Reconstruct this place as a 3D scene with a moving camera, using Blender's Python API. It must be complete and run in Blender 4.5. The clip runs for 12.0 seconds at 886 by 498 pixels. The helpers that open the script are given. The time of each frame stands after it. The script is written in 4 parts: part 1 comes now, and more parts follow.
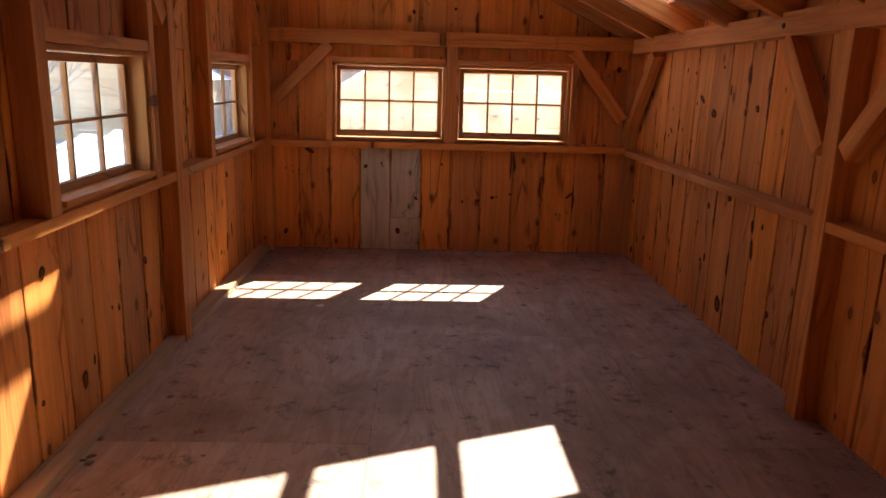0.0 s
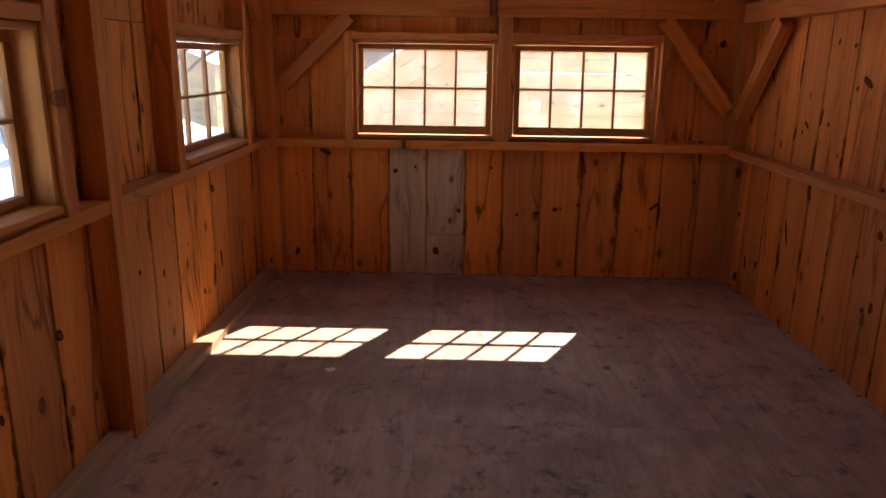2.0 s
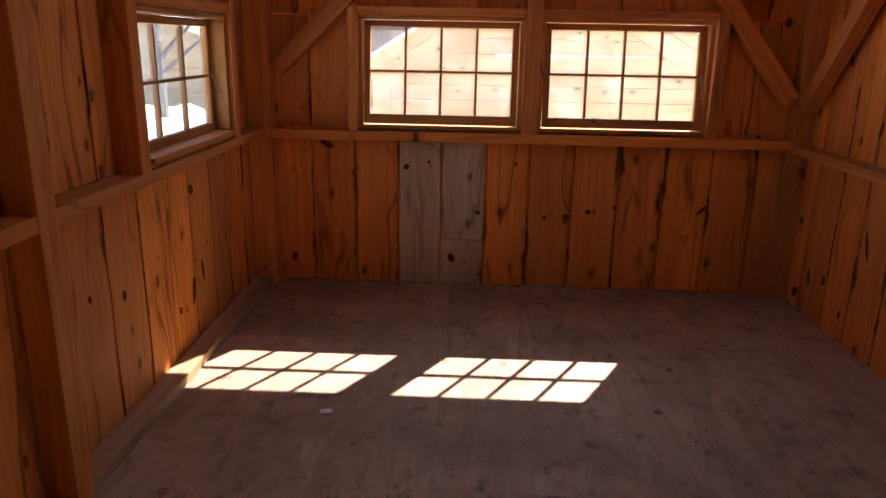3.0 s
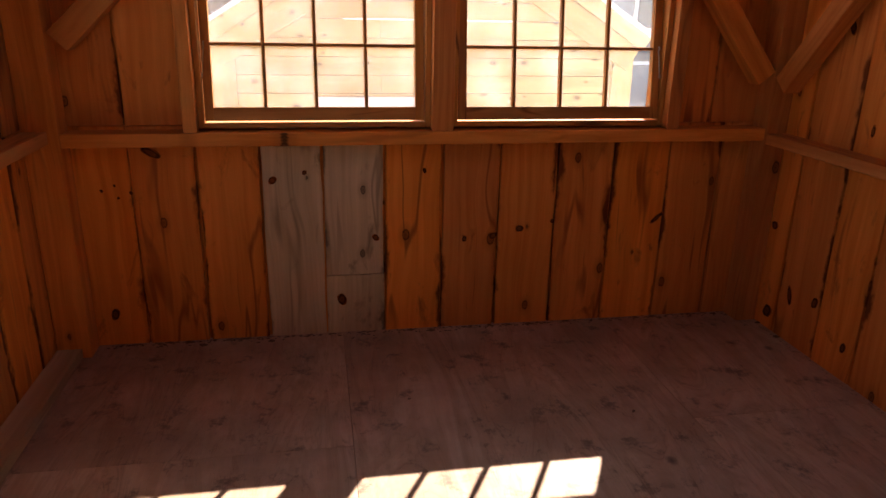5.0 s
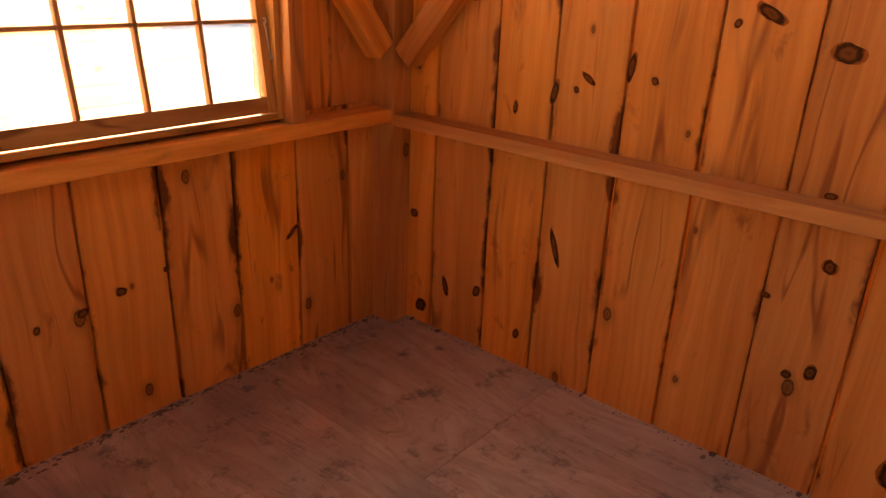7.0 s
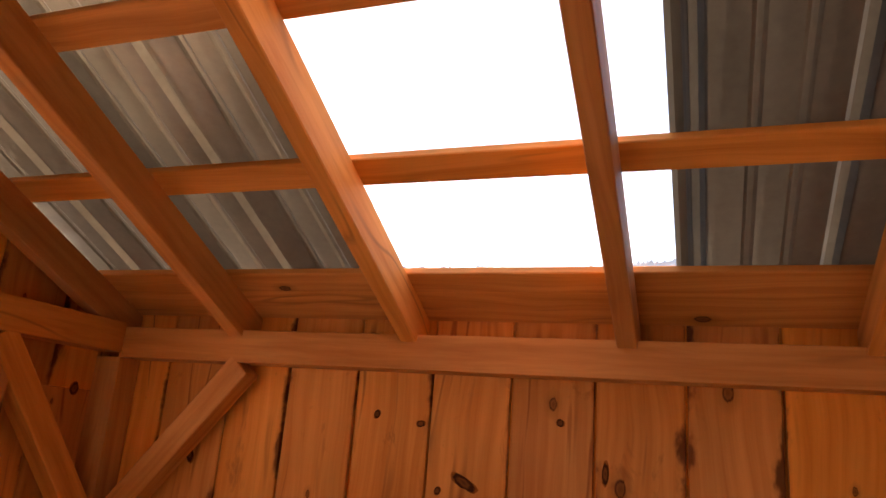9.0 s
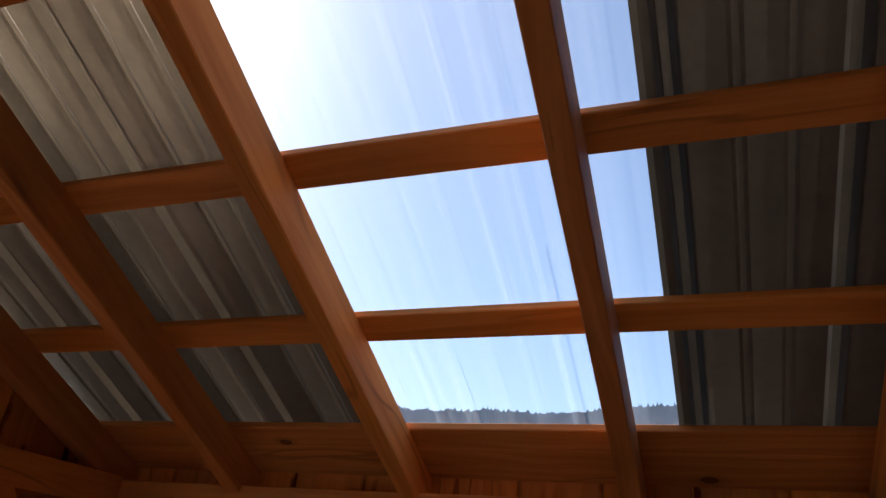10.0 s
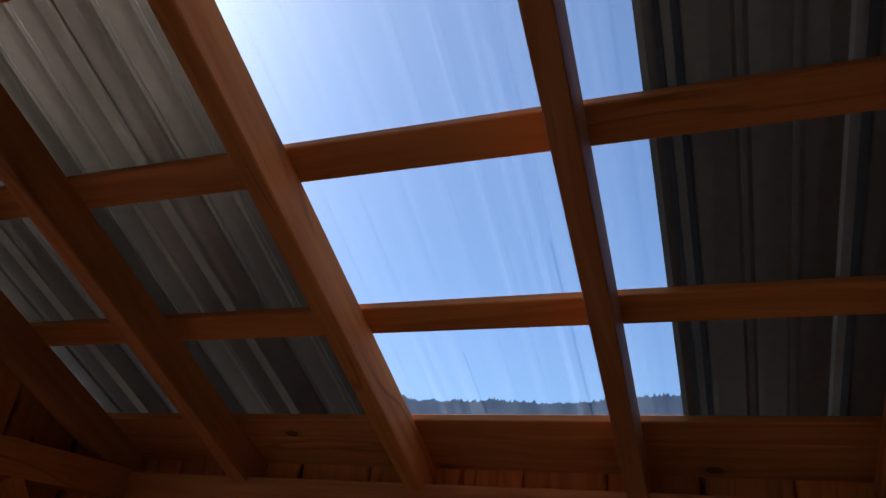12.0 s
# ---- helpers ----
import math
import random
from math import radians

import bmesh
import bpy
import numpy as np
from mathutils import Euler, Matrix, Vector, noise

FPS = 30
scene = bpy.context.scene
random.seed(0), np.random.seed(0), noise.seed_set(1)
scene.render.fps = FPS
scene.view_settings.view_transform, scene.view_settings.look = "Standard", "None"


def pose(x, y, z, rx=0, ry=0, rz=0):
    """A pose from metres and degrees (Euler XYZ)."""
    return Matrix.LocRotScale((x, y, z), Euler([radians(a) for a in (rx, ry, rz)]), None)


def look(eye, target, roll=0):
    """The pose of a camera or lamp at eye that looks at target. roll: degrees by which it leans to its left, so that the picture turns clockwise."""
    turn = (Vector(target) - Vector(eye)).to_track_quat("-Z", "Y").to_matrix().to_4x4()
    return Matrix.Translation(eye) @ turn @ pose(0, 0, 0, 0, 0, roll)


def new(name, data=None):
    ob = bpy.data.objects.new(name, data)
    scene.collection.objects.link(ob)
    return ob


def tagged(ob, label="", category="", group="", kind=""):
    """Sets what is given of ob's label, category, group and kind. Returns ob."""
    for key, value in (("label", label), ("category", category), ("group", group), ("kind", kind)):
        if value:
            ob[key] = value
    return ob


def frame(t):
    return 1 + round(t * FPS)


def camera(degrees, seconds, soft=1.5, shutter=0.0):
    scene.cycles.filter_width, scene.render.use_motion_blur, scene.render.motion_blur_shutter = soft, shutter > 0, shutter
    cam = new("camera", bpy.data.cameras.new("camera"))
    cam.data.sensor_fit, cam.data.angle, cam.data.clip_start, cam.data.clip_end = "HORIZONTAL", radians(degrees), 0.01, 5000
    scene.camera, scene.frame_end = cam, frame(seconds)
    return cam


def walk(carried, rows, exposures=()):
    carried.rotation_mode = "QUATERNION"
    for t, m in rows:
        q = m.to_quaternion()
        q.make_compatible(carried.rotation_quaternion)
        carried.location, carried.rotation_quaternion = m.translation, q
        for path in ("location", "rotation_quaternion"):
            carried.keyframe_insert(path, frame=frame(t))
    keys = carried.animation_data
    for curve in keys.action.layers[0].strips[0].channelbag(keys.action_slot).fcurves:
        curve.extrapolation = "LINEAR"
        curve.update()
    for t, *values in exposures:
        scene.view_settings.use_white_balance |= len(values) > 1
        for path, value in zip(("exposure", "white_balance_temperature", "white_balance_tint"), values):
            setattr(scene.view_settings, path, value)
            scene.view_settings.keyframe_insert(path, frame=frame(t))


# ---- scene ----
cam = camera(64.0, 12.0)
PATH = [
    (0, (-0.239, 0.221, 1.416), (-0.17, 2.165, 0.951), 1.6),
    (0.5, (-0.237, 0.501, 1.408), (-0.189, 2.437, 0.911), 1.3),
    (1, (-0.213, 0.839, 1.412), (-0.206, 2.785, 0.948), 1.7),
    (1.5, (-0.232, 1.141, 1.403), (-0.264, 3.078, 0.907), 2.2),
    (2, (-0.267, 1.469, 1.41), (-0.31, 3.401, 0.895), 0.8),
    (2.5, (-0.281, 1.78, 1.392), (-0.336, 3.702, 0.841), 0.7),
    (2.7, (-0.29, 1.891, 1.393), (-0.375, 3.811, 0.84), 1.2),
    (4.3, (-0.466, 2.80, 1.385), (-0.371, 4.703, 0.770), 0.9),
    (4.5, (-0.463, 2.919, 1.383), (-0.351, 4.818, 0.765), 1.31),
    (5, (-0.502, 3.195, 1.378), (-0.164, 5.06, 0.737), 1.22),
    (5.5, (-0.490, 3.448, 1.305), (-0.069, 5.308, 0.689), -0.5),
    (6, (-0.469, 3.752, 1.371), (0.087, 5.537, 0.66), -0.9),
    (6.5, (-0.387, 3.919, 1.431), (0.467, 5.558, 0.667), 1.2),
    (7, (-0.493, 4.112, 1.425), (0.929, 5.305, 0.681), 2.4),
    (7.5, (-0.532, 4.128, 1.455), (1.189, 4.945, 0.847), 3.0),
    (7.7, (-0.521, 4.089, 1.455), (1.288, 4.818, 1.013), 2.7),
    (9.3, (-0.592, 4.067, 1.449), (1.173, 4.762, 2.081), 5.5),
    (9.5, (-0.607, 4.065, 1.463), (1.138, 4.76, 2.149), 5.7),
    (10, (-0.625, 4.043, 1.474), (1.035, 4.716, 2.364), 5.6),
    (10.5, (-0.66, 4.044, 1.496), (0.937, 4.697, 2.509), 5.2),
    (11, (-0.681, 4.064, 1.498), (0.886, 4.714, 2.557), 5.5),
    (11.5, (-0.658, 4.042, 1.497), (0.911, 4.726, 2.533), 6.1),
    (12, (-0.626, 4.038, 1.476), (1.04, 4.728, 2.342), 5.5),
]
EXPOSURES = [(0.0, 2.3, 6200, 13), (1.0, 2.05, 6200, 13), (2.5, 2.0, 6200, 13), (4.5, 1.95, 6500, 17), (5.5, 2.15, 8000, 20), (6.5, 2.9, 8800, 20), (7.5, 3.5, 8900, 20), (7.7, 3.5, 8900, 20), (9.3, 2.25, 7500, 16), (9.6, 1.8, 7100, 14), (10.0, 0.85, 6200, 10), (10.5, 0.45, 5700, 10), (12.0, 0.15, 5150, 8)]
walk(cam, [(t, look(eye, target, roll)) for t, eye, target, roll in PATH], EXPOSURES)

# ---- world and sun ----
SUN_FROM = Vector((0.5, 1.0, 1.0)).normalized()
world = bpy.data.worlds.new("sky")
scene.world = world
world.use_nodes = True
wn = world.node_tree
sky = wn.nodes.new("ShaderNodeTexSky")
sky.sky_type = "NISHITA"
sky.sun_disc = False
sky.sun_elevation = math.asin(SUN_FROM.z)
sky.sun_rotation = math.atan2(SUN_FROM.x, SUN_FROM.y)
wn.links.new(sky.outputs[0], wn.nodes["Background"].inputs["Color"])
wn.nodes["Background"].inputs["Strength"].default_value = 0.105
sun_data = bpy.data.lights.new("sun", "SUN")
sun_data.energy, sun_data.angle, sun_data.color = 5.0, radians(0.5), (1.0, 0.94, 0.85)
sun = new("sun", sun_data)
sun.matrix_world = look(SUN_FROM * 30, (0, 0, 0))

# ---- materials ----
def material(name):
    m = bpy.data.materials.new(name)
    m.use_nodes = True
    return m, m.node_tree.nodes, m.node_tree.links, m.node_tree.nodes["Principled BSDF"]


def math_node(nodes, links, op, a, b=0.0):
    n = nodes.new("ShaderNodeMath")
    n.operation = op
    for i, v in enumerate((a, b)):
        if isinstance(v, (int, float)):
            n.inputs[i].default_value = v
        else:
            links.new(v, n.inputs[i])
    return n.outputs[0]


def ramp(nodes, links, fac, stops):
    n = nodes.new("ShaderNodeValToRGB")
    while len(n.color_ramp.elements) < len(stops):
        n.color_ramp.elements.new(0.5)
    for e, (p, c) in zip(n.color_ramp.elements, stops):
        e.position = p
        e.color = (*c, 1) if len(c) == 3 else c
    links.new(fac, n.inputs[0])
    return n.outputs[0]


def mix(nodes, links, fac, a, b, mode="MIX"):
    n = nodes.new("ShaderNodeMix")
    n.data_type, n.blend_type = "RGBA", mode
    for sock, v in ((n.inputs[0], fac), (n.inputs[6], a), (n.inputs[7], b)):
        if isinstance(v, (int, float)):
            sock.default_value = v
        elif isinstance(v, tuple):
            sock.default_value = (*v, 1)
        else:
            links.new(v, sock)
    return n.outputs[2]


def noise_tex(nodes, links, vec, scale, detail=3.0, rough=0.55, distort=0.0):
    n = nodes.new("ShaderNodeTexNoise")
    n.inputs["Scale"].default_value, n.inputs["Detail"].default_value = scale, detail
    n.inputs["Roughness"].default_value, n.inputs["Distortion"].default_value = rough, distort
    links.new(vec, n.inputs["Vector"])
    return n.outputs[0]


def scaled(nodes, links, vec, s):
    n = nodes.new("ShaderNodeVectorMath")
    n.operation = "MULTIPLY"
    links.new(vec, n.inputs[0])
    n.inputs[1].default_value = s
    return n.outputs[0]


def own_coords(nodes, links):
    """Coordinates of the piece itself, moved by a random step so that no two pieces look alike."""
    tc, info = nodes.new("ShaderNodeTexCoord"), nodes.new("ShaderNodeObjectInfo")
    step = math_node(nodes, links, "MULTIPLY", info.outputs["Random"], 37.0)
    comb = nodes.new("ShaderNodeCombineXYZ")
    for i in range(3):
        links.new(step, comb.inputs[i])
    add = nodes.new("ShaderNodeVectorMath")
    add.operation = "ADD"
    links.new(tc.outputs["Object"], add.inputs[0])
    links.new(comb.outputs[0], add.inputs[1])
    return add.outputs[0], info.outputs["Random"]


def bump(nodes, links, bsdf, height, strength, distance=0.002):
    n = nodes.new("ShaderNodeBump")
    n.inputs["Strength"].default_value, n.inputs["Distance"].default_value = strength, distance
    links.new(height, n.inputs["Height"])
    links.new(n.outputs[0], bsdf.inputs["Normal"])


def wood(name, light, dark, knots=0.35, rough=0.62, vary=0.25, stain=(0.16, 0.06, 0.02), stain_at=0.60, lines=0.85, bark=0.0):
    """Sawn softwood, grain along the piece's own z axis."""
    m, nodes, links, bsdf = material(name)
    vec, rnd = own_coords(nodes, links)
    warp = noise_tex(nodes, links, scaled(nodes, links, vec, (3, 3, 1.2)), 1.0, 2)
    sep = nodes.new("ShaderNodeSeparateXYZ")
    links.new(vec, sep.inputs[0])
    flow = nodes.new("ShaderNodeCombineXYZ")
    links.new(math_node(nodes, links, "ADD", sep.outputs[0], math_node(nodes, links, "MULTIPLY", warp, 0.12)), flow.inputs[0])
    links.new(sep.outputs[1], flow.inputs[1])
    links.new(sep.outputs[2], flow.inputs[2])
    grain = noise_tex(nodes, links, scaled(nodes, links, flow.outputs[0], (38, 24, 1.2)), 1.0, 4, 0.6)
    fine = noise_tex(nodes, links, scaled(nodes, links, flow.outputs[0], (260, 120, 9)), 1.0, 2)
    tone = noise_tex(nodes, links, scaled(nodes, links, vec, (5, 5, 0.8)), 1.0, 3)
    col = ramp(nodes, links, grain, [(0.30, dark), (0.62, light)])
    col = mix(nodes, links, math_node(nodes, links, "MULTIPLY", fine, 0.16), col, dark)
    # tone from piece to piece and along it
    shade = ramp(nodes, links, tone, [(0.3, (0.72, 0.66, 0.60)), (0.7, (1.08, 1.06, 1.04))])
    col = mix(nodes, links, 0.75, col, shade, "MULTIPLY")
    piece = nodes.new("ShaderNodeHueSaturation")
    links.new(col, piece.inputs["Color"])
    links.new(math_node(nodes, links, "ADD", math_node(nodes, links, "MULTIPLY", rnd, vary), 1.0 - vary / 2), piece.inputs["Value"])
    links.new(math_node(nodes, links, "ADD", math_node(nodes, links, "MULTIPLY", rnd, 0.05), 0.97), piece.inputs["Saturation"])
    col = piece.outputs[0]
    # resin streaks that run with the grain
    streak = noise_tex(nodes, links, scaled(nodes, links, flow.outputs[0], (16, 9, 1.1)), 1.0, 3, 0.7, 0.6)
    smask = ramp(nodes, links, streak, [(stain_at, (0, 0, 0)), (stain_at + 0.10, (1, 1, 1))])
    col = mix(nodes, links, math_node(nodes, links, "MULTIPLY", smask, 0.55), col, stain)
    # thin dark lines where the saw met the heart or the bark
    wide = noise_tex(nodes, links, scaled(nodes, links, flow.outputs[0], (7, 5, 0.75)), 1.0, 2, 0.5, 0.3)
    line = math_node(nodes, links, "ABSOLUTE", math_node(nodes, links, "SUBTRACT", wide, 0.5))
    where = noise_tex(nodes, links, scaled(nodes, links, vec, (4, 4, 1.3)), 1.0, 2)
    lmask = math_node(nodes, links, "MULTIPLY", ramp(nodes, links, line, [(0.004, (1, 1, 1)), (0.022, (0, 0, 0))]), ramp(nodes, links, where, [(0.50, (0, 0, 0)), (0.60, (lines,) * 3)]))
    col = mix(nodes, links, lmask, col, stain)
    # knots
    flat = nodes.new("ShaderNodeCombineXYZ")
    links.new(math_node(nodes, links, "MULTIPLY", sep.outputs[0], 6.0), flat.inputs[0])
    links.new(math_node(nodes, links, "MULTIPLY", sep.outputs[2], 3.6), flat.inputs[1])
    vor = nodes.new("ShaderNodeTexVoronoi")
    vor.voronoi_dimensions = "2D"
    vor.inputs["Scale"].default_value = 1.0
    links.new(flat.outputs[0], vor.inputs["Vector"])
    vsep = nodes.new("ShaderNodeSeparateColor")
    links.new(vor.outputs["Color"], vsep.inputs[0])
    on = math_node(nodes, links, "LESS_THAN", vsep.outputs[0], knots)
    size = math_node(nodes, links, "ADD", math_node(nodes, links, "MULTIPLY", vsep.outputs[1], 0.085), 0.03)
    rel = math_node(nodes, links, "DIVIDE", math_node(nodes, links, "ADD", vor.outputs["Distance"], math_node(nodes, links, "MULTIPLY", math_node(nodes, links, "SUBTRACT", fine, 0.5), 0.05)), size)
    kmask = ramp(nodes, links, rel, [(0.0, (0.75, 0.75, 0.75)), (0.55, (0.5, 0.5, 0.5)), (0.78, (1, 1, 1)), (1.0, (0, 0, 0))])
    kmask = math_node(nodes, links, "MULTIPLY", kmask, on)
    halo = math_node(nodes, links, "MULTIPLY", ramp(nodes, links, math_node(nodes, links, "MULTIPLY", rel, 0.4), [(0.3, (0.5, 0.5, 0.5)), (0.95, (0, 0, 0))]), on)
    col = mix(nodes, links, halo, col, tuple(c * 0.5 for c in dark))
    col = mix(nodes, links, kmask, col, tuple(c * 0.4 for c in stain))
    if bark:
        # dark bark and pitch left along the waney edges, in ragged stretches
        gen = nodes.new("ShaderNodeTexCoord")
        gsep = nodes.new("ShaderNodeSeparateXYZ")
        links.new(gen.outputs["Generated"], gsep.inputs[0])
        side = math_node(nodes, links, "SUBTRACT", 0.5, math_node(nodes, links, "ABSOLUTE", math_node(nodes, links, "SUBTRACT", gsep.outputs[0], 0.5)))
        run = noise_tex(nodes, links, scaled(nodes, links, vec, (5, 1, 2.6)), 1.0, 5, 0.62)
        deep = ramp(nodes, links, run, [(0.53, (0, 0, 0)), (0.80, (0.24, 0.24, 0.24))])
        over = math_node(nodes, links, "SUBTRACT", deep, side)
        inner = ramp(nodes, links, math_node(nodes, links, "ADD", over, 0.06), [(0.02, (0, 0, 0)), (0.11, (bark * 0.6,) * 3)])
        outer = ramp(nodes, links, over, [(0.0, (0, 0, 0)), (0.05, (bark,) * 3)])
        col = mix(nodes, links, inner, col, tuple(c * 0.9 for c in stain))
        col = mix(nodes, links, outer, col, tuple(c * 0.5 for c in stain))
        # blotches of pitch round the knots
        pitch = noise_tex(nodes, links, scaled(nodes, links, vec, (9, 3, 4)), 1.0, 4, 0.65, 0.8)
        col = mix(nodes, links, ramp(nodes, links, pitch, [(0.62, (0, 0, 0)), (0.74, (0.6, 0.6, 0.6))]), col, stain)
    links.new(col, bsdf.inputs["Base Color"])
    bsdf.inputs["Roughness"].default_value = rough
    bsdf.inputs["Specular IOR Level"].default_value = 0.14
    bump(nodes, links, bsdf, math_node(nodes, links, "ADD", grain, math_node(nodes, links, "MULTIPLY", fine, 0.5)), 0.45)
    return m


def plain(name, color, rough=0.5, metal=0.0, spread=0.25, scale=6.0, relief=0.15):
    m, nodes, links, bsdf = material(name)
    vec, rnd = own_coords(nodes, links)
    a = noise_tex(nodes, links, vec, scale, 5)
    b = noise_tex(nodes, links, vec, scale * 14, 3)
    f = math_node(nodes, links, "ADD", math_node(nodes, links, "MULTIPLY", a, 0.7), math_node(nodes, links, "MULTIPLY", b, 0.3))
    lo, hi = tuple(c * (1 - spread) for c in color), tuple(min(1.0, c * (1 + spread)) for c in color)
    links.new(ramp(nodes, links, f, [(0.3, lo), (0.7, hi)]), bsdf.inputs["Base Color"])
    bsdf.inputs["Roughness"].default_value, bsdf.inputs["Metallic"].default_value = rough, metal
    bump(nodes, links, bsdf, f, relief)
    return m


def clear(name, gloss, haze, tint, streaks):
    """A see-through sheet: transparent, with a thin reflection and, where dirty, a scattering film."""
    m, nodes, links, bsdf = material(name)
    out = nodes["Material Output"]
    vec, rnd = own_coords(nodes, links)
    trans, glossy, film = nodes.new("ShaderNodeBsdfTransparent"), nodes.new("ShaderNodeBsdfGlossy"), nodes.new("ShaderNodeBsdfTranslucent")
    trans.inputs[0].default_value = (*tint, 1)
    glossy.inputs["Roughness"].default_value = 0.03
    film.inputs[0].default_value = (0.9, 0.93, 0.95, 1)
    fres = nodes.new("ShaderNodeLayerWeight")
    edge = math_node(nodes, links, "MULTIPLY", math_node(nodes, links, "POWER", fres.outputs["Facing"], 4.0), gloss - 1.0)
    m1, m2 = nodes.new("ShaderNodeMixShader"), nodes.new("ShaderNodeMixShader")
    st = noise_tex(nodes, links, scaled(nodes, links, vec, streaks), 1.0, 4, 0.65)
    sp = noise_tex(nodes, links, vec, 90.0, 3)
    f = ramp(nodes, links, math_node(nodes, links, "ADD", math_node(nodes, links, "MULTIPLY", st, 0.8), math_node(nodes, links, "MULTIPLY", sp, 0.2)), [(0.45, (haze * 0.3,) * 3), (0.72, (haze,) * 3)])
    links.new(f, m1.inputs[0])
    links.new(trans.outputs[0], m1.inputs[1])
    links.new(film.outputs[0], m1.inputs[2])
    links.new(math_node(nodes, links, "ADD", edge, 0.03), m2.inputs[0])
    links.new(m1.outputs[0], m2.inputs[1])
    links.new(glossy.outputs[0], m2.inputs[2])
    links.new(m2.outputs[0], out.inputs[0])
    nodes.remove(bsdf)
    return m


def plywood():
    m, nodes, links, bsdf = material("plywood")
    vec, rnd = own_coords(nodes, links)
    swirl = noise_tex(nodes, links, scaled(nodes, links, vec, (4.5, 0.9, 1)), 1.0, 5, 0.6, 1.4)
    grain = noise_tex(nodes, links, scaled(nodes, links, vec, (60, 4, 1)), 1.0, 4, 0.6, 0.3)
    dirt = noise_tex(nodes, links, vec, 1.3, 6, 0.65)
    spots = noise_tex(nodes, links, vec, 9.0, 4, 0.7)
    col = ramp(nodes, links, swirl, [(0.30, (0.45, 0.295, 0.19)), (0.48, (0.62, 0.435, 0.30)), (0.54, (0.49, 0.33, 0.22)), (0.70, (0.67, 0.48, 0.345))])
    col = mix(nodes, links, math_node(nodes, links, "MULTIPLY", grain, 0.45), col, (0.27, 0.165, 0.105))
    col = mix(nodes, links, ramp(nodes, links, dirt, [(0.42, (0, 0, 0)), (0.68, (0.65, 0.65, 0.65))]), col, (0.21, 0.13, 0.088))
    col = mix(nodes, links, ramp(nodes, links, spots, [(0.57, (0, 0, 0)), (0.70, (0.75, 0.75, 0.75))]), col, (0.10, 0.075, 0.06))
    # peeled-veneer figure: thin wandering contour lines, in patches
    for step in (0.40, 0.47, 0.54, 0.61):
        ring = math_node(nodes, links, "ABSOLUTE", math_node(nodes, links, "SUBTRACT", swirl, step))
        mark = math_node(nodes, links, "MULTIPLY", ramp(nodes, links, ring, [(0.002, (0.32, 0.32, 0.32)), (0.010, (0, 0, 0))]), ramp(nodes, links, spots, [(0.42, (0.1, 0.1, 0.1)), (0.58, (1, 1, 1))]))
        col = mix(nodes, links, mark, col, (0.11, 0.08, 0.06))
    vor = nodes.new("ShaderNodeTexVoronoi")
    vor.inputs["Scale"].default_value = 3.4
    links.new(scaled(nodes, links, vec, (1, 0.8, 0)), vor.inputs["Vector"])
    vsep = nodes.new("ShaderNodeSeparateColor")
    links.new(vor.outputs["Color"], vsep.inputs[0])
    on = math_node(nodes, links, "LESS_THAN", vsep.outputs[0], 0.6)
    wob = math_node(nodes, links, "ADD", vor.outputs["Distance"], math_node(nodes, links, "MULTIPLY", math_node(nodes, links, "SUBTRACT", spots, 0.5), 0.10))
    k = math_node(nodes, links, "MULTIPLY", ramp(nodes, links, wob, [(0.03, (0.85, 0.85, 0.85)), (0.085, (0, 0, 0))]), on)
    col = mix(nodes, links, k, col, (0.07, 0.05, 0.045))
    links.new(col, bsdf.inputs["Base Color"])
    links.new(ramp(nodes, links, dirt, [(0.3, (0.48,) * 3), (0.7, (0.72,) * 3)]), bsdf.inputs["Roughness"])
    bsdf.inputs["Specular IOR Level"].default_value = 0.18
    bump(nodes, links, bsdf, math_node(nodes, links, "ADD", grain, spots), 0.3)
    return m


PINE = wood("pine_boards", (0.84, 0.325, 0.072), (0.69, 0.222, 0.040), knots=0.24, stain_at=0.64, stain=(0.23, 0.052, 0.012), vary=0.36, lines=0.7, bark=0.85)
FRAME = wood("frame_timber", (0.74, 0.30, 0.08), (0.54, 0.18, 0.04), knots=0.10, stain_at=0.66, lines=0.45)
GREY = wood("weathered_boards", (0.72, 0.59, 0.39), (0.54, 0.43, 0.27), knots=0.25, stain=(0.12, 0.08, 0.05), vary=0.1, stain_at=0.68, lines=0.5, bark=0.6)
SASH = wood("sash_wood", (0.56, 0.26, 0.08), (0.38, 0.15, 0.04), knots=0.05, stain_at=0.64)
JAMB = wood("jamb_pine", (0.68, 0.32, 0.085), (0.50, 0.20, 0.045), knots=0.15, stain_at=0.70)
SIDING = wood("pale_siding", (0.62, 0.52, 0.25), (0.55, 0.445, 0.205), knots=0.40, stain=(0.26, 0.135, 0.05), stain_at=0.80, vary=0.14, lines=0.1)
BARN = wood("barn_boards", (0.20, 0.12, 0.08), (0.12, 0.07, 0.05), knots=0.1)
FENCE = wood("fence_boards", (0.55, 0.42, 0.24), (0.42, 0.31, 0.17), knots=0.1)
DUSTY = wood("dusty_plate", (0.62, 0.42, 0.24), (0.46, 0.29, 0.15), knots=0.12, stain=(0.14, 0.08, 0.05), stain_at=0.66, lines=0.4)
PLY = plywood()
METAL = plain("galvanised_sheet", (0.19, 0.163, 0.132), 0.38, 0.85, 0.2, 3.0, 0.05)
STEEL = plain("bright_steel", (0.62, 0.62, 0.60), 0.28, 1.0, 0.1, 20.0, 0.05)
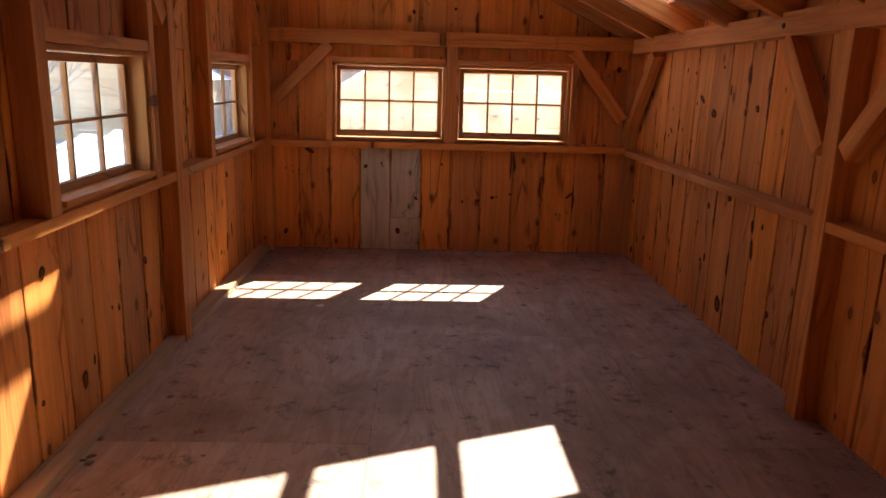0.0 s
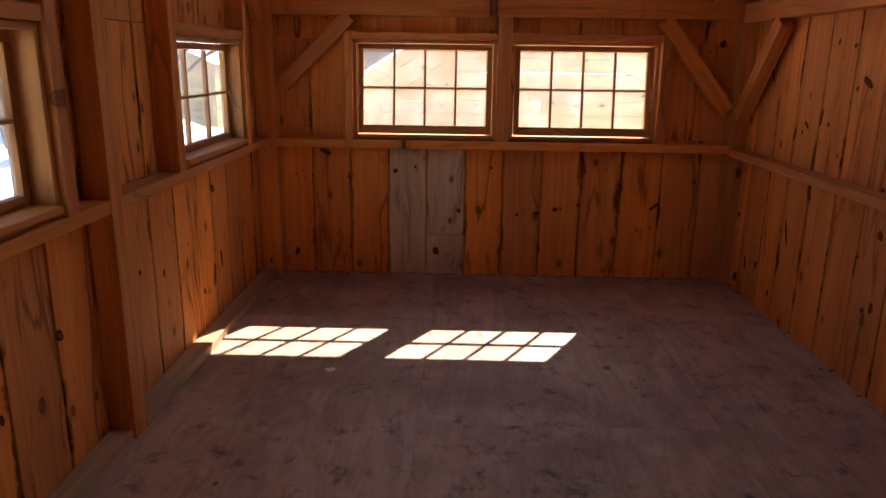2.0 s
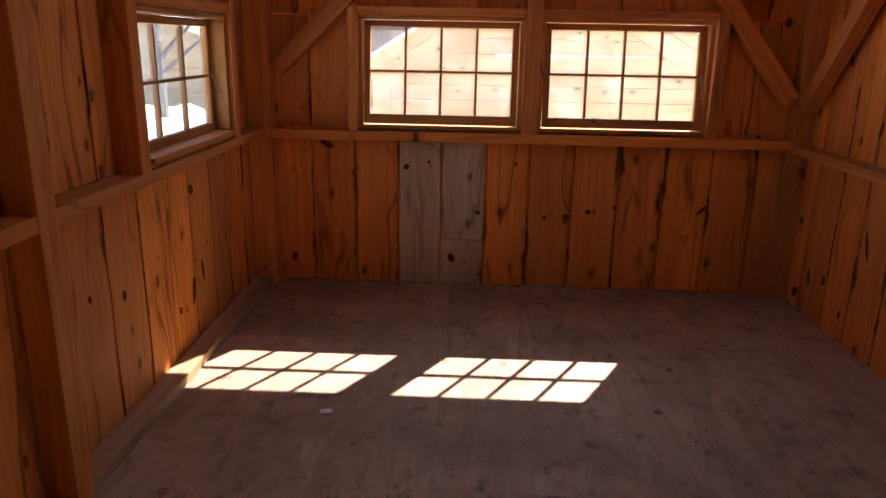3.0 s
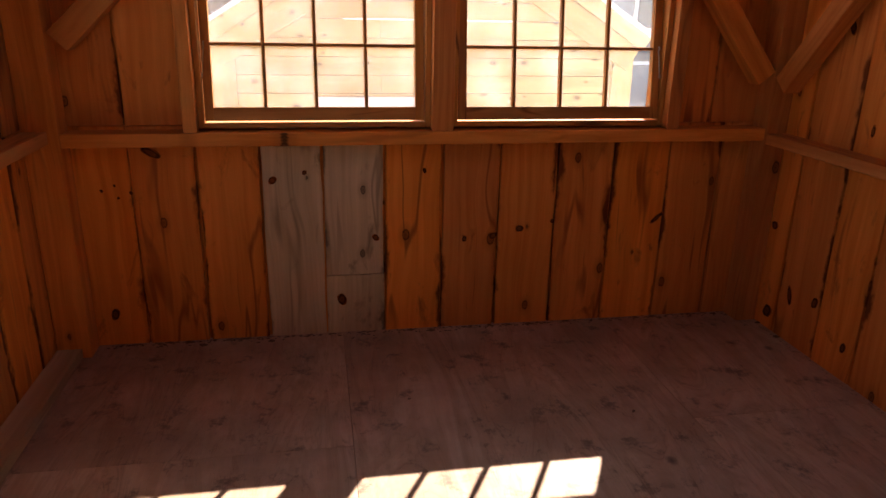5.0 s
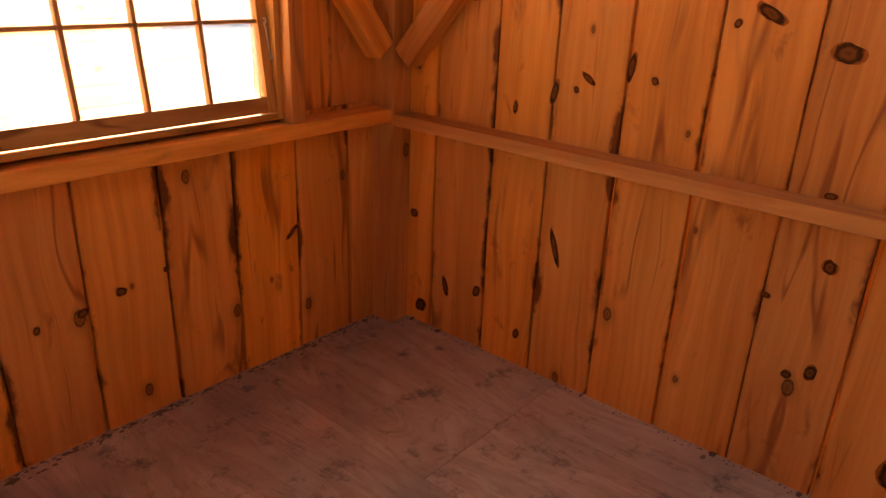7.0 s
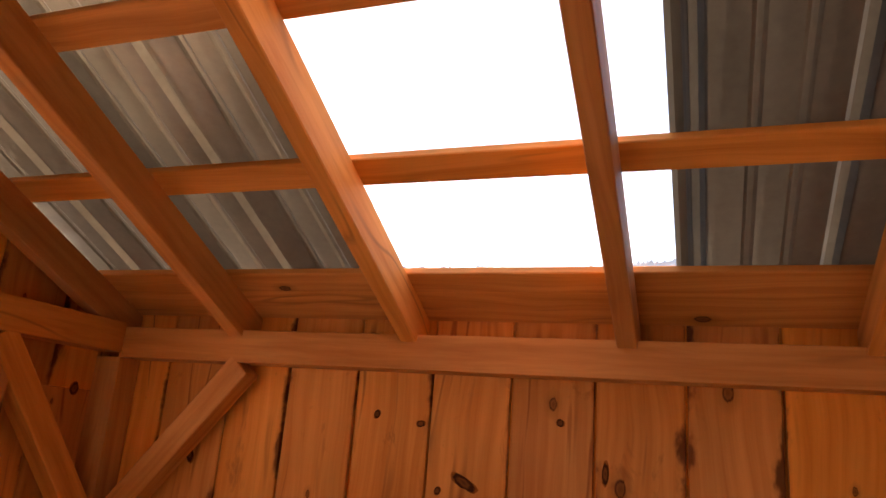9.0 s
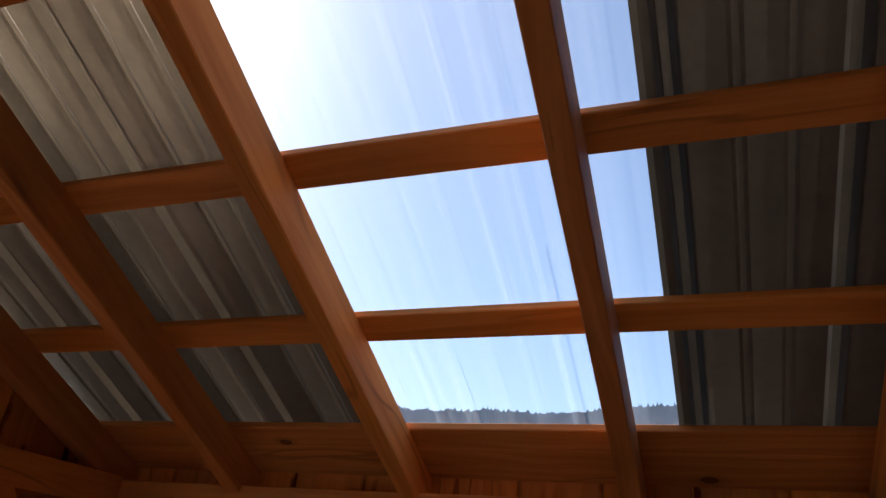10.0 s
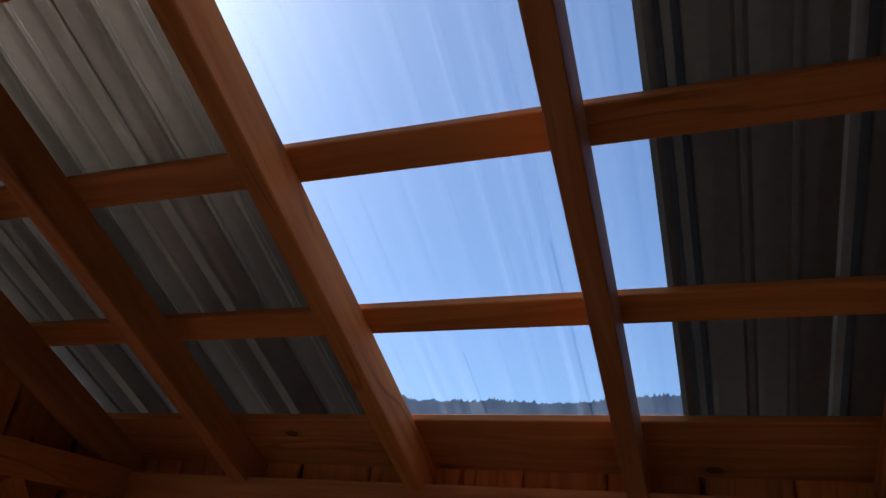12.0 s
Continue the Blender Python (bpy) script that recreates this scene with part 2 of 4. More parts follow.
WHITE = plain("white_trim", (0.80, 0.80, 0.78), 0.5, 0.0, 0.06)
SHINGLE = plain("dark_roofing", (0.06, 0.075, 0.08), 0.8, 0.0, 0.35, 12.0)
GREYPAINT = plain("grey_siding", (0.23, 0.24, 0.25), 0.7, 0.0, 0.12)
DARKGLASS = plain("dark_window", (0.05, 0.055, 0.06), 0.12, 0.0, 0.2)
SNOW = plain("snow", (0.86, 0.87, 0.90), 0.65, 0.0, 0.05, 1.2, 0.5)
BARK = plain("bark", (0.20, 0.165, 0.135), 0.85, 0.0, 0.4, 18.0, 0.5)
LEAF = plain("dry_leaf", (0.28, 0.09, 0.025), 0.7, 0.0, 0.35, 40.0)
# blue of the distant air is painted into the woods' base colour
WOODS = plain("hazed_woods", (0.085, 0.11, 0.15), 0.95, 0.0, 0.35, 0.08)
DEBRIS = plain("debris", (0.13, 0.078, 0.045), 0.8, 0.0, 0.4, 60.0)
KNOT = plain("knot_wood", (0.085, 0.032, 0.012), 0.5, 0.0, 0.5, 90.0)
GLASS = clear("window_glass", 1.45, 0.10, (0.91, 0.925, 0.92), (5, 5, 5))
SHEET = clear("clear_sheet", 1.25, 0.09, (0.93, 0.96, 0.99), (0.5, 26, 0.5))


# ---- builders ----
WORLD = {}


def group_of(name, label, category="", kind="", loc=(0, 0, 0), group=""):
    ob = new(name)
    ob.location = loc
    ob.empty_display_size = 0.1
    WORLD[ob] = Matrix.Translation(loc)
    return tagged(ob, label, category, group, kind)


def add_mesh(name, bm, mat, parent, m=None, label=""):
    me = bpy.data.meshes.new(name)
    bm.to_mesh(me)
    bm.free()
    me.materials.append(mat)
    ob = new(name, me)
    ob.matrix_basis = m if m is not None else Matrix()
    WORLD[ob] = ob.matrix_basis.copy()
    if parent is not None:
        ob.parent = parent
        ob.matrix_parent_inverse = WORLD[parent].inverted()
    if label:
        ob["label"] = label
    return ob


def prism(name, pts, thick, mat, parent, m, label="", soft=0.002):
    """A flat outline in local x and z, made thick along local y, with eased edges."""
    bm = bmesh.new()
    a = [bm.verts.new((x, 0, z)) for x, z in pts]
    b = [bm.verts.new((x, thick, z)) for x, z in pts]
    bm.faces.new(a)
    bm.faces.new(b[::-1])
    for i in range(len(pts)):
        j = (i + 1) % len(pts)
        bm.faces.new((a[j], a[i], b[i], b[j]))
    bmesh.ops.recalc_face_normals(bm, faces=bm.faces[:])
    if soft:
        bmesh.ops.bevel(bm, geom=bm.edges[:], offset=soft, segments=1, affect="EDGES")
    return add_mesh(name, bm, mat, parent, m, label)


def beam(name, p0, p1, w, d, mat, parent, side=(1, 0, 0), label="", soft=0.003):
    """A timber from p0 to p1 (its axis), w wide along side and d deep across."""
    p0, p1 = Vector(p0), Vector(p1)
    z = (p1 - p0).normalized()
    x = (Vector(side) - z * Vector(side).dot(z)).normalized()
    y = z.cross(x)
    m = Matrix((x, y, z)).transposed().to_4x4()
    m.translation = p0 - y * (d / 2)
    n = (p1 - p0).length
    return prism(name, [(-w / 2, 0), (w / 2, 0), (w / 2, n), (-w / 2, n)], d, mat, parent, m, label, soft)


def box(name, lo, hi, mat, parent, along="z", label="", soft=0.002):
    """An upright block between two corners, its grain along one axis."""
    lo, hi = Vector(lo), Vector(hi)
    c, s = (lo + hi) / 2, hi - lo
    if along == "z":
        return beam(name, (c.x, c.y, lo.z), (c.x, c.y, hi.z), s.x, s.y, mat, parent, (1, 0, 0), label, soft)
    if along == "x":
        return beam(name, (lo.x, c.y, c.z), (hi.x, c.y, c.z), s.y, s.z, mat, parent, (0, 1, 0), label, soft)
    return beam(name, (c.x, lo.y, c.z), (c.x, hi.y, c.z), s.x, s.z, mat, parent, (1, 0, 0), label, soft)


def turned(name, profile, mat, parent, m, sides=10, label=""):
    bm = bmesh.new()
    rings = []
    for r, z in profile:
        rings.append([bm.verts.new((r * math.cos(2 * math.pi * k / sides), r * math.sin(2 * math.pi * k / sides), z)) for k in range(sides)])
    for a, b in zip(rings, rings[1:]):
        for k in range(sides):
            bm.faces.new((a[k], a[(k + 1) % sides], b[(k + 1) % sides], b[k]))
    bm.faces.new(rings[0][::-1])
    bm.faces.new(rings[-1])
    return add_mesh(name, bm, mat, parent, m, label)


def tube(name, pts, radius, mat, parent, label="", sides=6):
    bm = bmesh.new()
    rings = []
    pts = [Vector(p) for p in pts]
    for i, p in enumerate(pts):
        d = (pts[min(i + 1, len(pts) - 1)] - pts[max(i - 1, 0)]).normalized()
        u = d.cross(Vector((0.31, 0.7, 0.64))).normalized()
        v = d.cross(u)
        rings.append([bm.verts.new(p + (u * math.cos(2 * math.pi * k / sides) + v * math.sin(2 * math.pi * k / sides)) * radius) for k in range(sides)])
    for a, b in zip(rings, rings[1:]):
        for k in range(sides):
            bm.faces.new((a[k], a[(k + 1) % sides], b[(k + 1) % sides], b[k]))
    bm.faces.new(rings[0][::-1])
    bm.faces.new(rings[-1])
    return add_mesh(name, bm, mat, parent, None, label)


# ---- plan ----
LEFT, RIGHT, BACK, FRONT = -1.57, 1.53, 6.11, -1.2    # inner faces of the boards
PL, PR, PB = -1.475, 1.428, 6.0                       # inner faces of the frame
RIDGE, PITCH = -0.63, 0.46
PLATE_LO, PLATE_HI = 1.652, 1.76
LPLATE_LO, LPLATE_HI = 2.19, 2.30
SLOPE = math.atan(PITCH)


def under_purlin(x):
    """Height of the rafters' top at x."""
    return 2.072 + (0.978 - x) * PITCH if x >= RIDGE else 2.072 + (0.978 - RIDGE) * PITCH - (RIDGE - x) * PITCH


RAFTER_D = 0.128   # upright depth of a rafter

# windows: opening ranges
WA, WB, WZ = (-0.952, -0.046), (0.040, 0.962), (0.925, 1.53)
W1, W2, WLZ = (2.675, 3.585), (4.555, 5.515), (0.925, 1.50)

# ---- floor ----
floor = group_of("floor", "worn grey-brown plywood floor with stains and knots", "floor", "structure")
for x0, x1, ys in ((-1.6, -0.42, (-1.2, 0.35, 2.79, 5.23, 6.13)), (-0.42, 0.80, (-1.2, 1.60, 4.04, 6.13)), (0.80, 1.56, (-1.2, 0.35, 2.79, 5.23, 6.13))):
    for y0, y1 in zip(ys, ys[1:]):
        bm = bmesh.new()
        bmesh.ops.create_cube(bm, size=1)
        bmesh.ops.scale(bm, vec=(x1 - x0 - 0.0012, y1 - y0 - 0.0012, 0.02), verts=bm.verts[:])
        bmesh.ops.bevel(bm, geom=bm.edges[:], offset=0.0008, segments=1, affect="EDGES")
        add_mesh("plywood_sheet", bm, PLY, floor, Matrix.Translation(((x0 + x1) / 2, (y0 + y1) / 2, -0.01)))
box("subfloor", (-1.58, -1.2, -0.2), (1.55, 6.12, -0.022), FRAME, floor, "y")

# ---- walls: upright boards with battens outside ----
def boards_on(wall, seams, face, axis, lo, hi, mats=None, out=1):
    """Boards between seams; axis 'x' for the end walls, 'y' for the side walls. lo, hi: height or function of place."""
    for i, (a, b) in enumerate(zip(seams, seams[1:])):
        g = 0.0015 + 0.002 * random.random()
        zl = [lo(v) if callable(lo) else lo for v in (a, b)]
        zh = [hi(v) if callable(hi) else hi for v in (a, b)]
        jut = 0.004 * random.random()
        mid, half = (a + b) / 2, (b - a) / 2 - g
        pts = [(-half, zl[0]), (half, zl[1])]
        n = 7 if min(zh) - max(zl) > 0.5 and half > 0.06 else 1
        for k in range(1, n):
            pts.append((half - 0.006 * random.random() ** 2, zl[1] + (zh[1] - zl[1]) * k / n))
        pts += [(half, zh[1]), (-half, zh[0])]
        for k in range(n - 1, 0, -1):
            pts.append((-half + 0.006 * random.random() ** 2, zl[0] + (zh[0] - zl[0]) * k / n))
        mat = (mats or {}).get(i, PINE)
        if axis == "x":
            m = Matrix.Translation((mid, face + (jut if out > 0 else -0.022 - jut), 0))
        else:
            m = Matrix.Translation((face + (0.022 + jut if out > 0 else -jut), mid, 0)) @ pose(0, 0, 0, 0, 0, 90)
        z0 = min(zl)
        prism("board", [(x, z - z0) for x, z in pts], 0.022, mat, wall, m @ Matrix.Translation((0, 0, z0)))
        # batten over the joint, outside
        if i:
            p = (a, face + 0.0345, zl[0]) if axis == "x" and out > 0 else (a, face - 0.0345, zl[0]) if axis == "x" else (face + 0.0345 * out, a, zl[0])
            beam("batten", p, (p[0], p[1], zh[0]), 0.06, 0.016, PINE, wall, (1, 0, 0) if axis == "x" else (0, 1, 0), soft=0)


def steps(a, b, w):
    out = [a]
    while out[-1] + w * 1.5 < b:
        out.append(out[-1] + w * random.uniform(0.9, 1.1))
    return out + [b]


roof_under = lambda x: under_purlin(x) - 0.004
wall_back = group_of("wall_back", "knotty orange pine board gable wall with two grey weathered boards", "wall", "structure")
BS = [LEFT - 0.02, -1.235, -0.985, -0.735, -0.486, -0.231, 0.018, 0.270, 0.528, 0.788, 1.048, 1.30, RIGHT + 0.02]
boards_on(wall_back, BS[:5], BACK, "x", -0.12, 0.925, {3: GREY})
boards_on(wall_back, BS[4:6], BACK, "x", -0.12, 0.270, {0: GREY})
boards_on(wall_back, BS[4:6], BACK, "x", 0.2735, 0.925, {0: GREY})
boards_on(wall_back, BS[5:], BACK, "x", -0.12, 0.925)
box("cover_strip", (BS[4] - 0.03, BACK + 0.045, 0.22), (BS[5] + 0.03, BACK + 0.06, 0.32), PINE, wall_back, "x")
for x in (BS[4], BS[5]):
    box("batten", (x - 0.03, BACK + 0.0265, -0.12), (x + 0.03, BACK + 0.0425, 0.925), PINE, wall_back)
boards_on(wall_back, [LEFT - 0.02, -1.235, WA[0]], BACK, "x", 0.927, 1.528)
boards_on(wall_back, [WB[1], 1.22, RIGHT + 0.02], BACK, "x", 0.927, 1.528)
boards_on(wall_back, [WA[1], WB[0]], BACK, "x", 0.927, 1.528)
boards_on(wall_back, sorted([LEFT - 0.02, -1.30, -1.06, -0.80, RIDGE, -0.31, -0.05, 0.21, 0.47, 0.73, 0.99, 1.25, RIGHT + 0.02]), BACK, "x", 1.53, roof_under)

wall_right = group_of("wall_right", "knotty orange pine board side wall with dark streaks", "wall", "structure")
boards_on(wall_right, steps(FRONT - 0.02, 3.10, 0.25) + [3.36, 3.61, 3.862, 4.105, 4.351, 4.600, 4.853, 5.112, 5.365, 5.60, 5.87, BACK + 0.02], RIGHT, "y", -0.12, 1.835)
for x0, x1 in ((LEFT, WA[0] - 0.01), (WB[1] + 0.01, RIGHT)):
    box("cover_strip", (x0, BACK + 0.045, 1.49), (x1, BACK + 0.06, 1.57), PINE, wall_back, "x")
    box("cover_strip", (x0, BACK + 0.045, 0.89), (x1, BACK + 0.06, 0.96), PINE, wall_back, "x")
box("eave_board", (RIGHT + 0.026, FRONT, 1.822), (RIGHT + 0.05, BACK, 1.868), FRAME, wall_right, "y")

wall_left = group_of("wall_left", "golden pine board side wall with two window openings", "wall", "structure")
LS = steps(FRONT - 0.02, 2.30, 0.25)[:-1] + [2.30, 2.556, 2.813, 3.05, 3.324, 3.597, 3.85, 4.10, 4.36, 4.62, 4.87, 5.11, 5.37, 5.60, 5.86, BACK + 0.02]
boards_on(wall_left, LS, LEFT, "y", -0.12, 0.925, out=-1)
for a, b in ((FRONT - 0.02, W1[0]), (W1[1], W2[0]), (W2[1], BACK + 0.02)):
    boards_on(wall_left, [a] + [s for s in LS if a + 0.06 < s < b - 0.06] + [b], LEFT, "y", 0.927, 1.538, out=-1)
boards_on(wall_left, LS, LEFT, "y", 1.54, 2.42, out=-1)

for a, b in ((FRONT, W1[0] - 0.01), (W1[1] + 0.01, W2[0] - 0.01), (W2[1] + 0.01, BACK)):
    box("cover_strip", (LEFT - 0.06, a, 1.50), (LEFT - 0.045, b, 1.58), PINE, wall_left, "y")
    box("cover_strip", (LEFT - 0.06, a, 0.89), (LEFT - 0.045, b, 0.96), PINE, wall_left, "y")
wall_front = group_of("wall_front", "plain pine board end wall closing the shed", "wall", "structure")
boards_on(wall_front, steps(LEFT - 0.02, RIDGE, 0.25) + steps(RIDGE, RIGHT + 0.02, 0.25)[1:], FRONT, "x", -0.12, roof_under, out=-1)

# ---- timber frame ----
timber = group_of("timber_frame", "sawn timber posts, beams, rails and corner braces", "timber frame", "structure")
RPOSTS = [(-1.18, -1.08), (0.95, 1.05), (3.035, 3.135)]
for y0, y1 in RPOSTS:
    box("post", (PR, y0, 0), (RIGHT - 0.002, y1, PLATE_LO), FRAME, timber)
box("post", (PR, PB, 0), (RIGHT - 0.002, BACK - 0.002, PLATE_LO), FRAME, timber)
box("plate_beam", (PR, FRONT + 0.02, PLATE_LO), (RIGHT - 0.002, PB, PLATE_HI), FRAME, timber, "y")
LPOSTS = [(-1.18, -1.08), (1.00, 1.09), (3.86, 3.95)]
for y0, y1 in LPOSTS:
    box("post", (LEFT + 0.002, y0, 0), (PL, y1, LPLATE_LO), FRAME, timber)
box("post", (LEFT + 0.002, PB, 0), (PL + 0.035, BACK - 0.002, LPLATE_LO), FRAME, timber)
box("plate_beam", (LEFT + 0.002, FRONT + 0.02, LPLATE_LO), (PL, PB, LPLATE_HI), FRAME, timber, "y")
box("tie_beam", (PL + 0.037, PB, 1.668), (PR + 0.002, BACK - 0.002, 1.775), FRAME, timber, "x")
box("tie_beam", (PL, FRONT + 0.01, 1.668), (PR, FRONT + 0.1, 1.775), FRAME, timber, "x")
# girts (rails) at window-sill height
for y0, y1 in ((RPOSTS[0][1], RPOSTS[1][0]), (RPOSTS[1][1], RPOSTS[2][0]), (RPOSTS[2][1], PB)):
    box("rail", (PR + 0.004, y0, 0.846), (RIGHT - 0.002, y1, 0.892), FRAME, timber, "y")
for y0, y1 in ((LPOSTS[0][1], LPOSTS[1][0]), (LPOSTS[1][1], LPOSTS[2][0]), (LPOSTS[2][1], PB)):
    box("rail", (LEFT + 0.002, y0, 0.876), (PL - 0.003, y1, 0.923), FRAME, timber, "y")
box("rail", (PL + 0.037, PB + 0.004, 0.860), (PR - 0.002, BACK - 0.002, 0.912), FRAME, timber, "x")
# sole plates on the left
for y0, y1, w in ((LPOSTS[0][1], LPOSTS[1][0], 0.0), (LPOSTS[1][1], LPOSTS[2][0], 0.0), (LPOSTS[2][1], PB, 0.012)):
    box("sole_plate", (LEFT + 0.002, y0, 0.001), (PL - 0.01 + w, y1, 0.043), DUSTY, timber, "y")


def brace(a, b, w, d, side):
    beam("brace", a, b, w, d, FRAME, timber, side)


# braces: right wall, back wall, left wall
R_X = PR + 0.037
brace((R_X, 5.962, 1.10), (R_X, 5.50, 1.645), 0.075, 0.09, (1, 0, 0))
brace((R_X, 3.175, 1.17), (R_X, 3.58, 1.645), 0.075, 0.09, (1, 0, 0))
brace((R_X, 2.995, 1.17), (R_X, 2.59, 1.645), 0.075, 0.09, (1, 0, 0))
B_Y = PB + 0.04
brace((1.395, B_Y, 1.125), (0.965, B_Y, 1.665), 0.075, 0.09, (0, 1, 0))
brace((-1.40, B_Y, 1.24), (-0.965, B_Y, 1.665), 0.075, 0.09, (0, 1, 0))
L_X = PL - 0.04
for y, s in ((3.95, 1), (3.86, -1), (PB, -1)):
    brace((L_X, y + s * 0.03, 1.66), (L_X, y + s * 0.50, 2.18), 0.07, 0.09, (1, 0, 0))
# oak peg in the plate joint
turned("peg", [(0.013, 0), (0.012, 0.006), (0.008, 0.008)], KNOT, timber, pose(PR, 3.60, 1.70, 0, -90, 0), 10, "round wooden peg end")

# ---- roof ----
roof = group_of("roof", "ribbed metal roof on rafters and purlins with a clear panel", "roof", "structure")
RW = 0.055
for y in [4.25 + 0.627 * k - (0.022 if k == 0 else 0) for k in range(-8, 3)] + [6.03]:
    if y < FRONT:
        continue
    y0 = y + RW / 2
    for xa, xb in ((RIGHT + 0.02, RIDGE + 0.012), (LEFT - 0.02, RIDGE - 0.012)):
        s = 1 if xa > RIDGE else -1
        off = RAFTER_D / 2
        beam("rafter", (xa, y0, under_purlin(xa) - off), (xb, y0, under_purlin(xb) - off), RW, RAFTER_D * math.cos(SLOPE), FRAME, roof, (0, 1, 0))
box("ridge_board", (RIDGE - 0.012, FRONT, 2.63), (RIDGE + 0.012, BACK, 2.79), FRAME, roof, "y")
PW, PT = 0.092, 0.024
for x, w in ((1.528, 0.155), (1.39, PW), (0.978, PW), (0.535, PW), (0.065, PW), (-0.41, PW)):
    mid = Vector((x - w / 2 * math.cos(SLOPE), 0, under_purlin(x) + w / 2 * math.sin(SLOPE))) + Vector((math.sin(SLOPE), 0, math.cos(SLOPE))) * (PT / 2)
    beam("purlin", (mid.x, FRONT - 0.1, mid.z), (mid.x, BACK + 0.1, mid.z), w, PT, FRAME, roof, (-math.cos(SLOPE), 0, math.sin(SLOPE)))
for x in (-0.80, -1.2, -1.57):
    mid = Vector((x, 0, under_purlin(x))) + Vector((-math.sin(SLOPE), 0, math.cos(SLOPE))) * (PT / 2)
    beam("purlin", (mid.x, FRONT - 0.1, mid.z), (mid.x, BACK + 0.1, mid.z), PW, PT, FRAME, roof, (math.cos(SLOPE), 0, math.sin(SLOPE)))


def sheet(name, y0, y1, xe, mat, label, lift=0.0):
    """One ribbed sheet from the ridge down to x = xe; tall ribs at both edges and every 0.3 m, low ones between."""
    s = 1 if xe > RIDGE else -1
    prof, y = [], y0
    while y < y1 - 0.01:
        for dy, h in ((0.0, 0.0), (0.012, 0.019), (0.030, 0.019), (0.042, 0.0), (0.105, 0.0), (0.113, 0.004), (0.125, 0.004), (0.133, 0.0), (0.195, 0.0), (0.203, 0.004), (0.215, 0.004), (0.223, 0.0)):
            prof.append((y + dy, h))
        y += 0.3048
    prof = [(a, h) for a, h in prof if a < y1 - 0.001]
    prof += [(y1 + dy, h) for dy, h in ((0.0, 0.0), (0.012, 0.019), (0.030, 0.019), (0.042, 0.0))]
    bm = bmesh.new()
    nx, nz = s * math.sin(SLOPE), math.cos(SLOPE)
    rows = []
    for x in (RIDGE + 0.0 * s, xe):
        base = under_purlin(x) + PT / math.cos(SLOPE) + 0.002 + lift
        rows.append([bm.verts.new((x + nx * h, a, base + nz * h)) for a, h in prof])
    for k in range(len(prof) - 1):
        bm.faces.new((rows[0][k], rows[0][k + 1], rows[1][k + 1], rows[1][k]))
    if mat is METAL:
        bmesh.ops.solidify(bm, geom=bm.faces[:], thickness=0.0008)
    return add_mesh(name, bm, mat, roof, None, label)


SKY0, SKY1 = 4.05, 4.965
edges = [SKY0 - 0.9144 * k for k in range(6, 0, -1)]
for a in edges:
    sheet("metal_sheet", a, a + 0.9144 + (0.03 if a == edges[-1] else 0), 1.72, METAL, "ribbed grey metal roofing sheet")
sheet("clear_sheet", SKY0, SKY0 + 0.9144, 1.72, SHEET, "clear ribbed plastic roofing sheet with streaks", 0.0015)
sheet("metal_sheet", SKY0 + 0.9144, SKY0 + 0.9144 * 2.33, 1.72, METAL, "ribbed grey metal roofing sheet")
for a in [SKY0 - 0.9144 * k for k in range(6, -3, -1)]:
    if a < 6.0:
        sheet("metal_sheet", a, min(a + 0.9144, 6.25), -1.8, METAL, "ribbed grey metal roofing sheet")

beam("closure_strip", (1.5, SKY1 - 0.012, under_purlin(1.5) + 0.012), (RIDGE + 0.05, SKY1 - 0.012, under_purlin(RIDGE + 0.05) + 0.012), 0.028, 0.018, JAMB, roof, (0, 1, 0), "pale wooden strip under the sheet joint")
for s in (-1, 1):
    xa, xb = RIDGE, RIDGE + s * 0.13
    za, zb = (under_purlin(v) + 0.075 for v in (xa, xb))
    beam("ridge_cap", (xb, 2.5, zb), (xa, 2.5, za), 7.9, 0.002, METAL, roof, (0, 1, 0), "bent grey metal ridge cap", 0)

# ---- windows ----
def hook(parent, eye_at, end_at):
    """A wire hook: a ring at the sash, a bent rod, an eye screwed into the jamb."""
    e, f = Vector(eye_at), Vector(end_at)
    ring = lambda c, r: [c + Vector((0, r * math.cos(a), r * math.sin(a))) for a in [2 * math.pi * k / 8 for k in range(9)]]
    h = tube("hook", ring(e, 0.008) + [e + (f - e) * 0.2, e + (f - e) * 0.6, f, f + (f - e).cross(Vector((0, 0, 1))).normalized() * 0.012], 0.0026, STEEL, parent, "bright wire hook")
    tube("screw_eye", ring(f, 0.007), 0.0024, STEEL, parent, "bright screw eye")
    return h


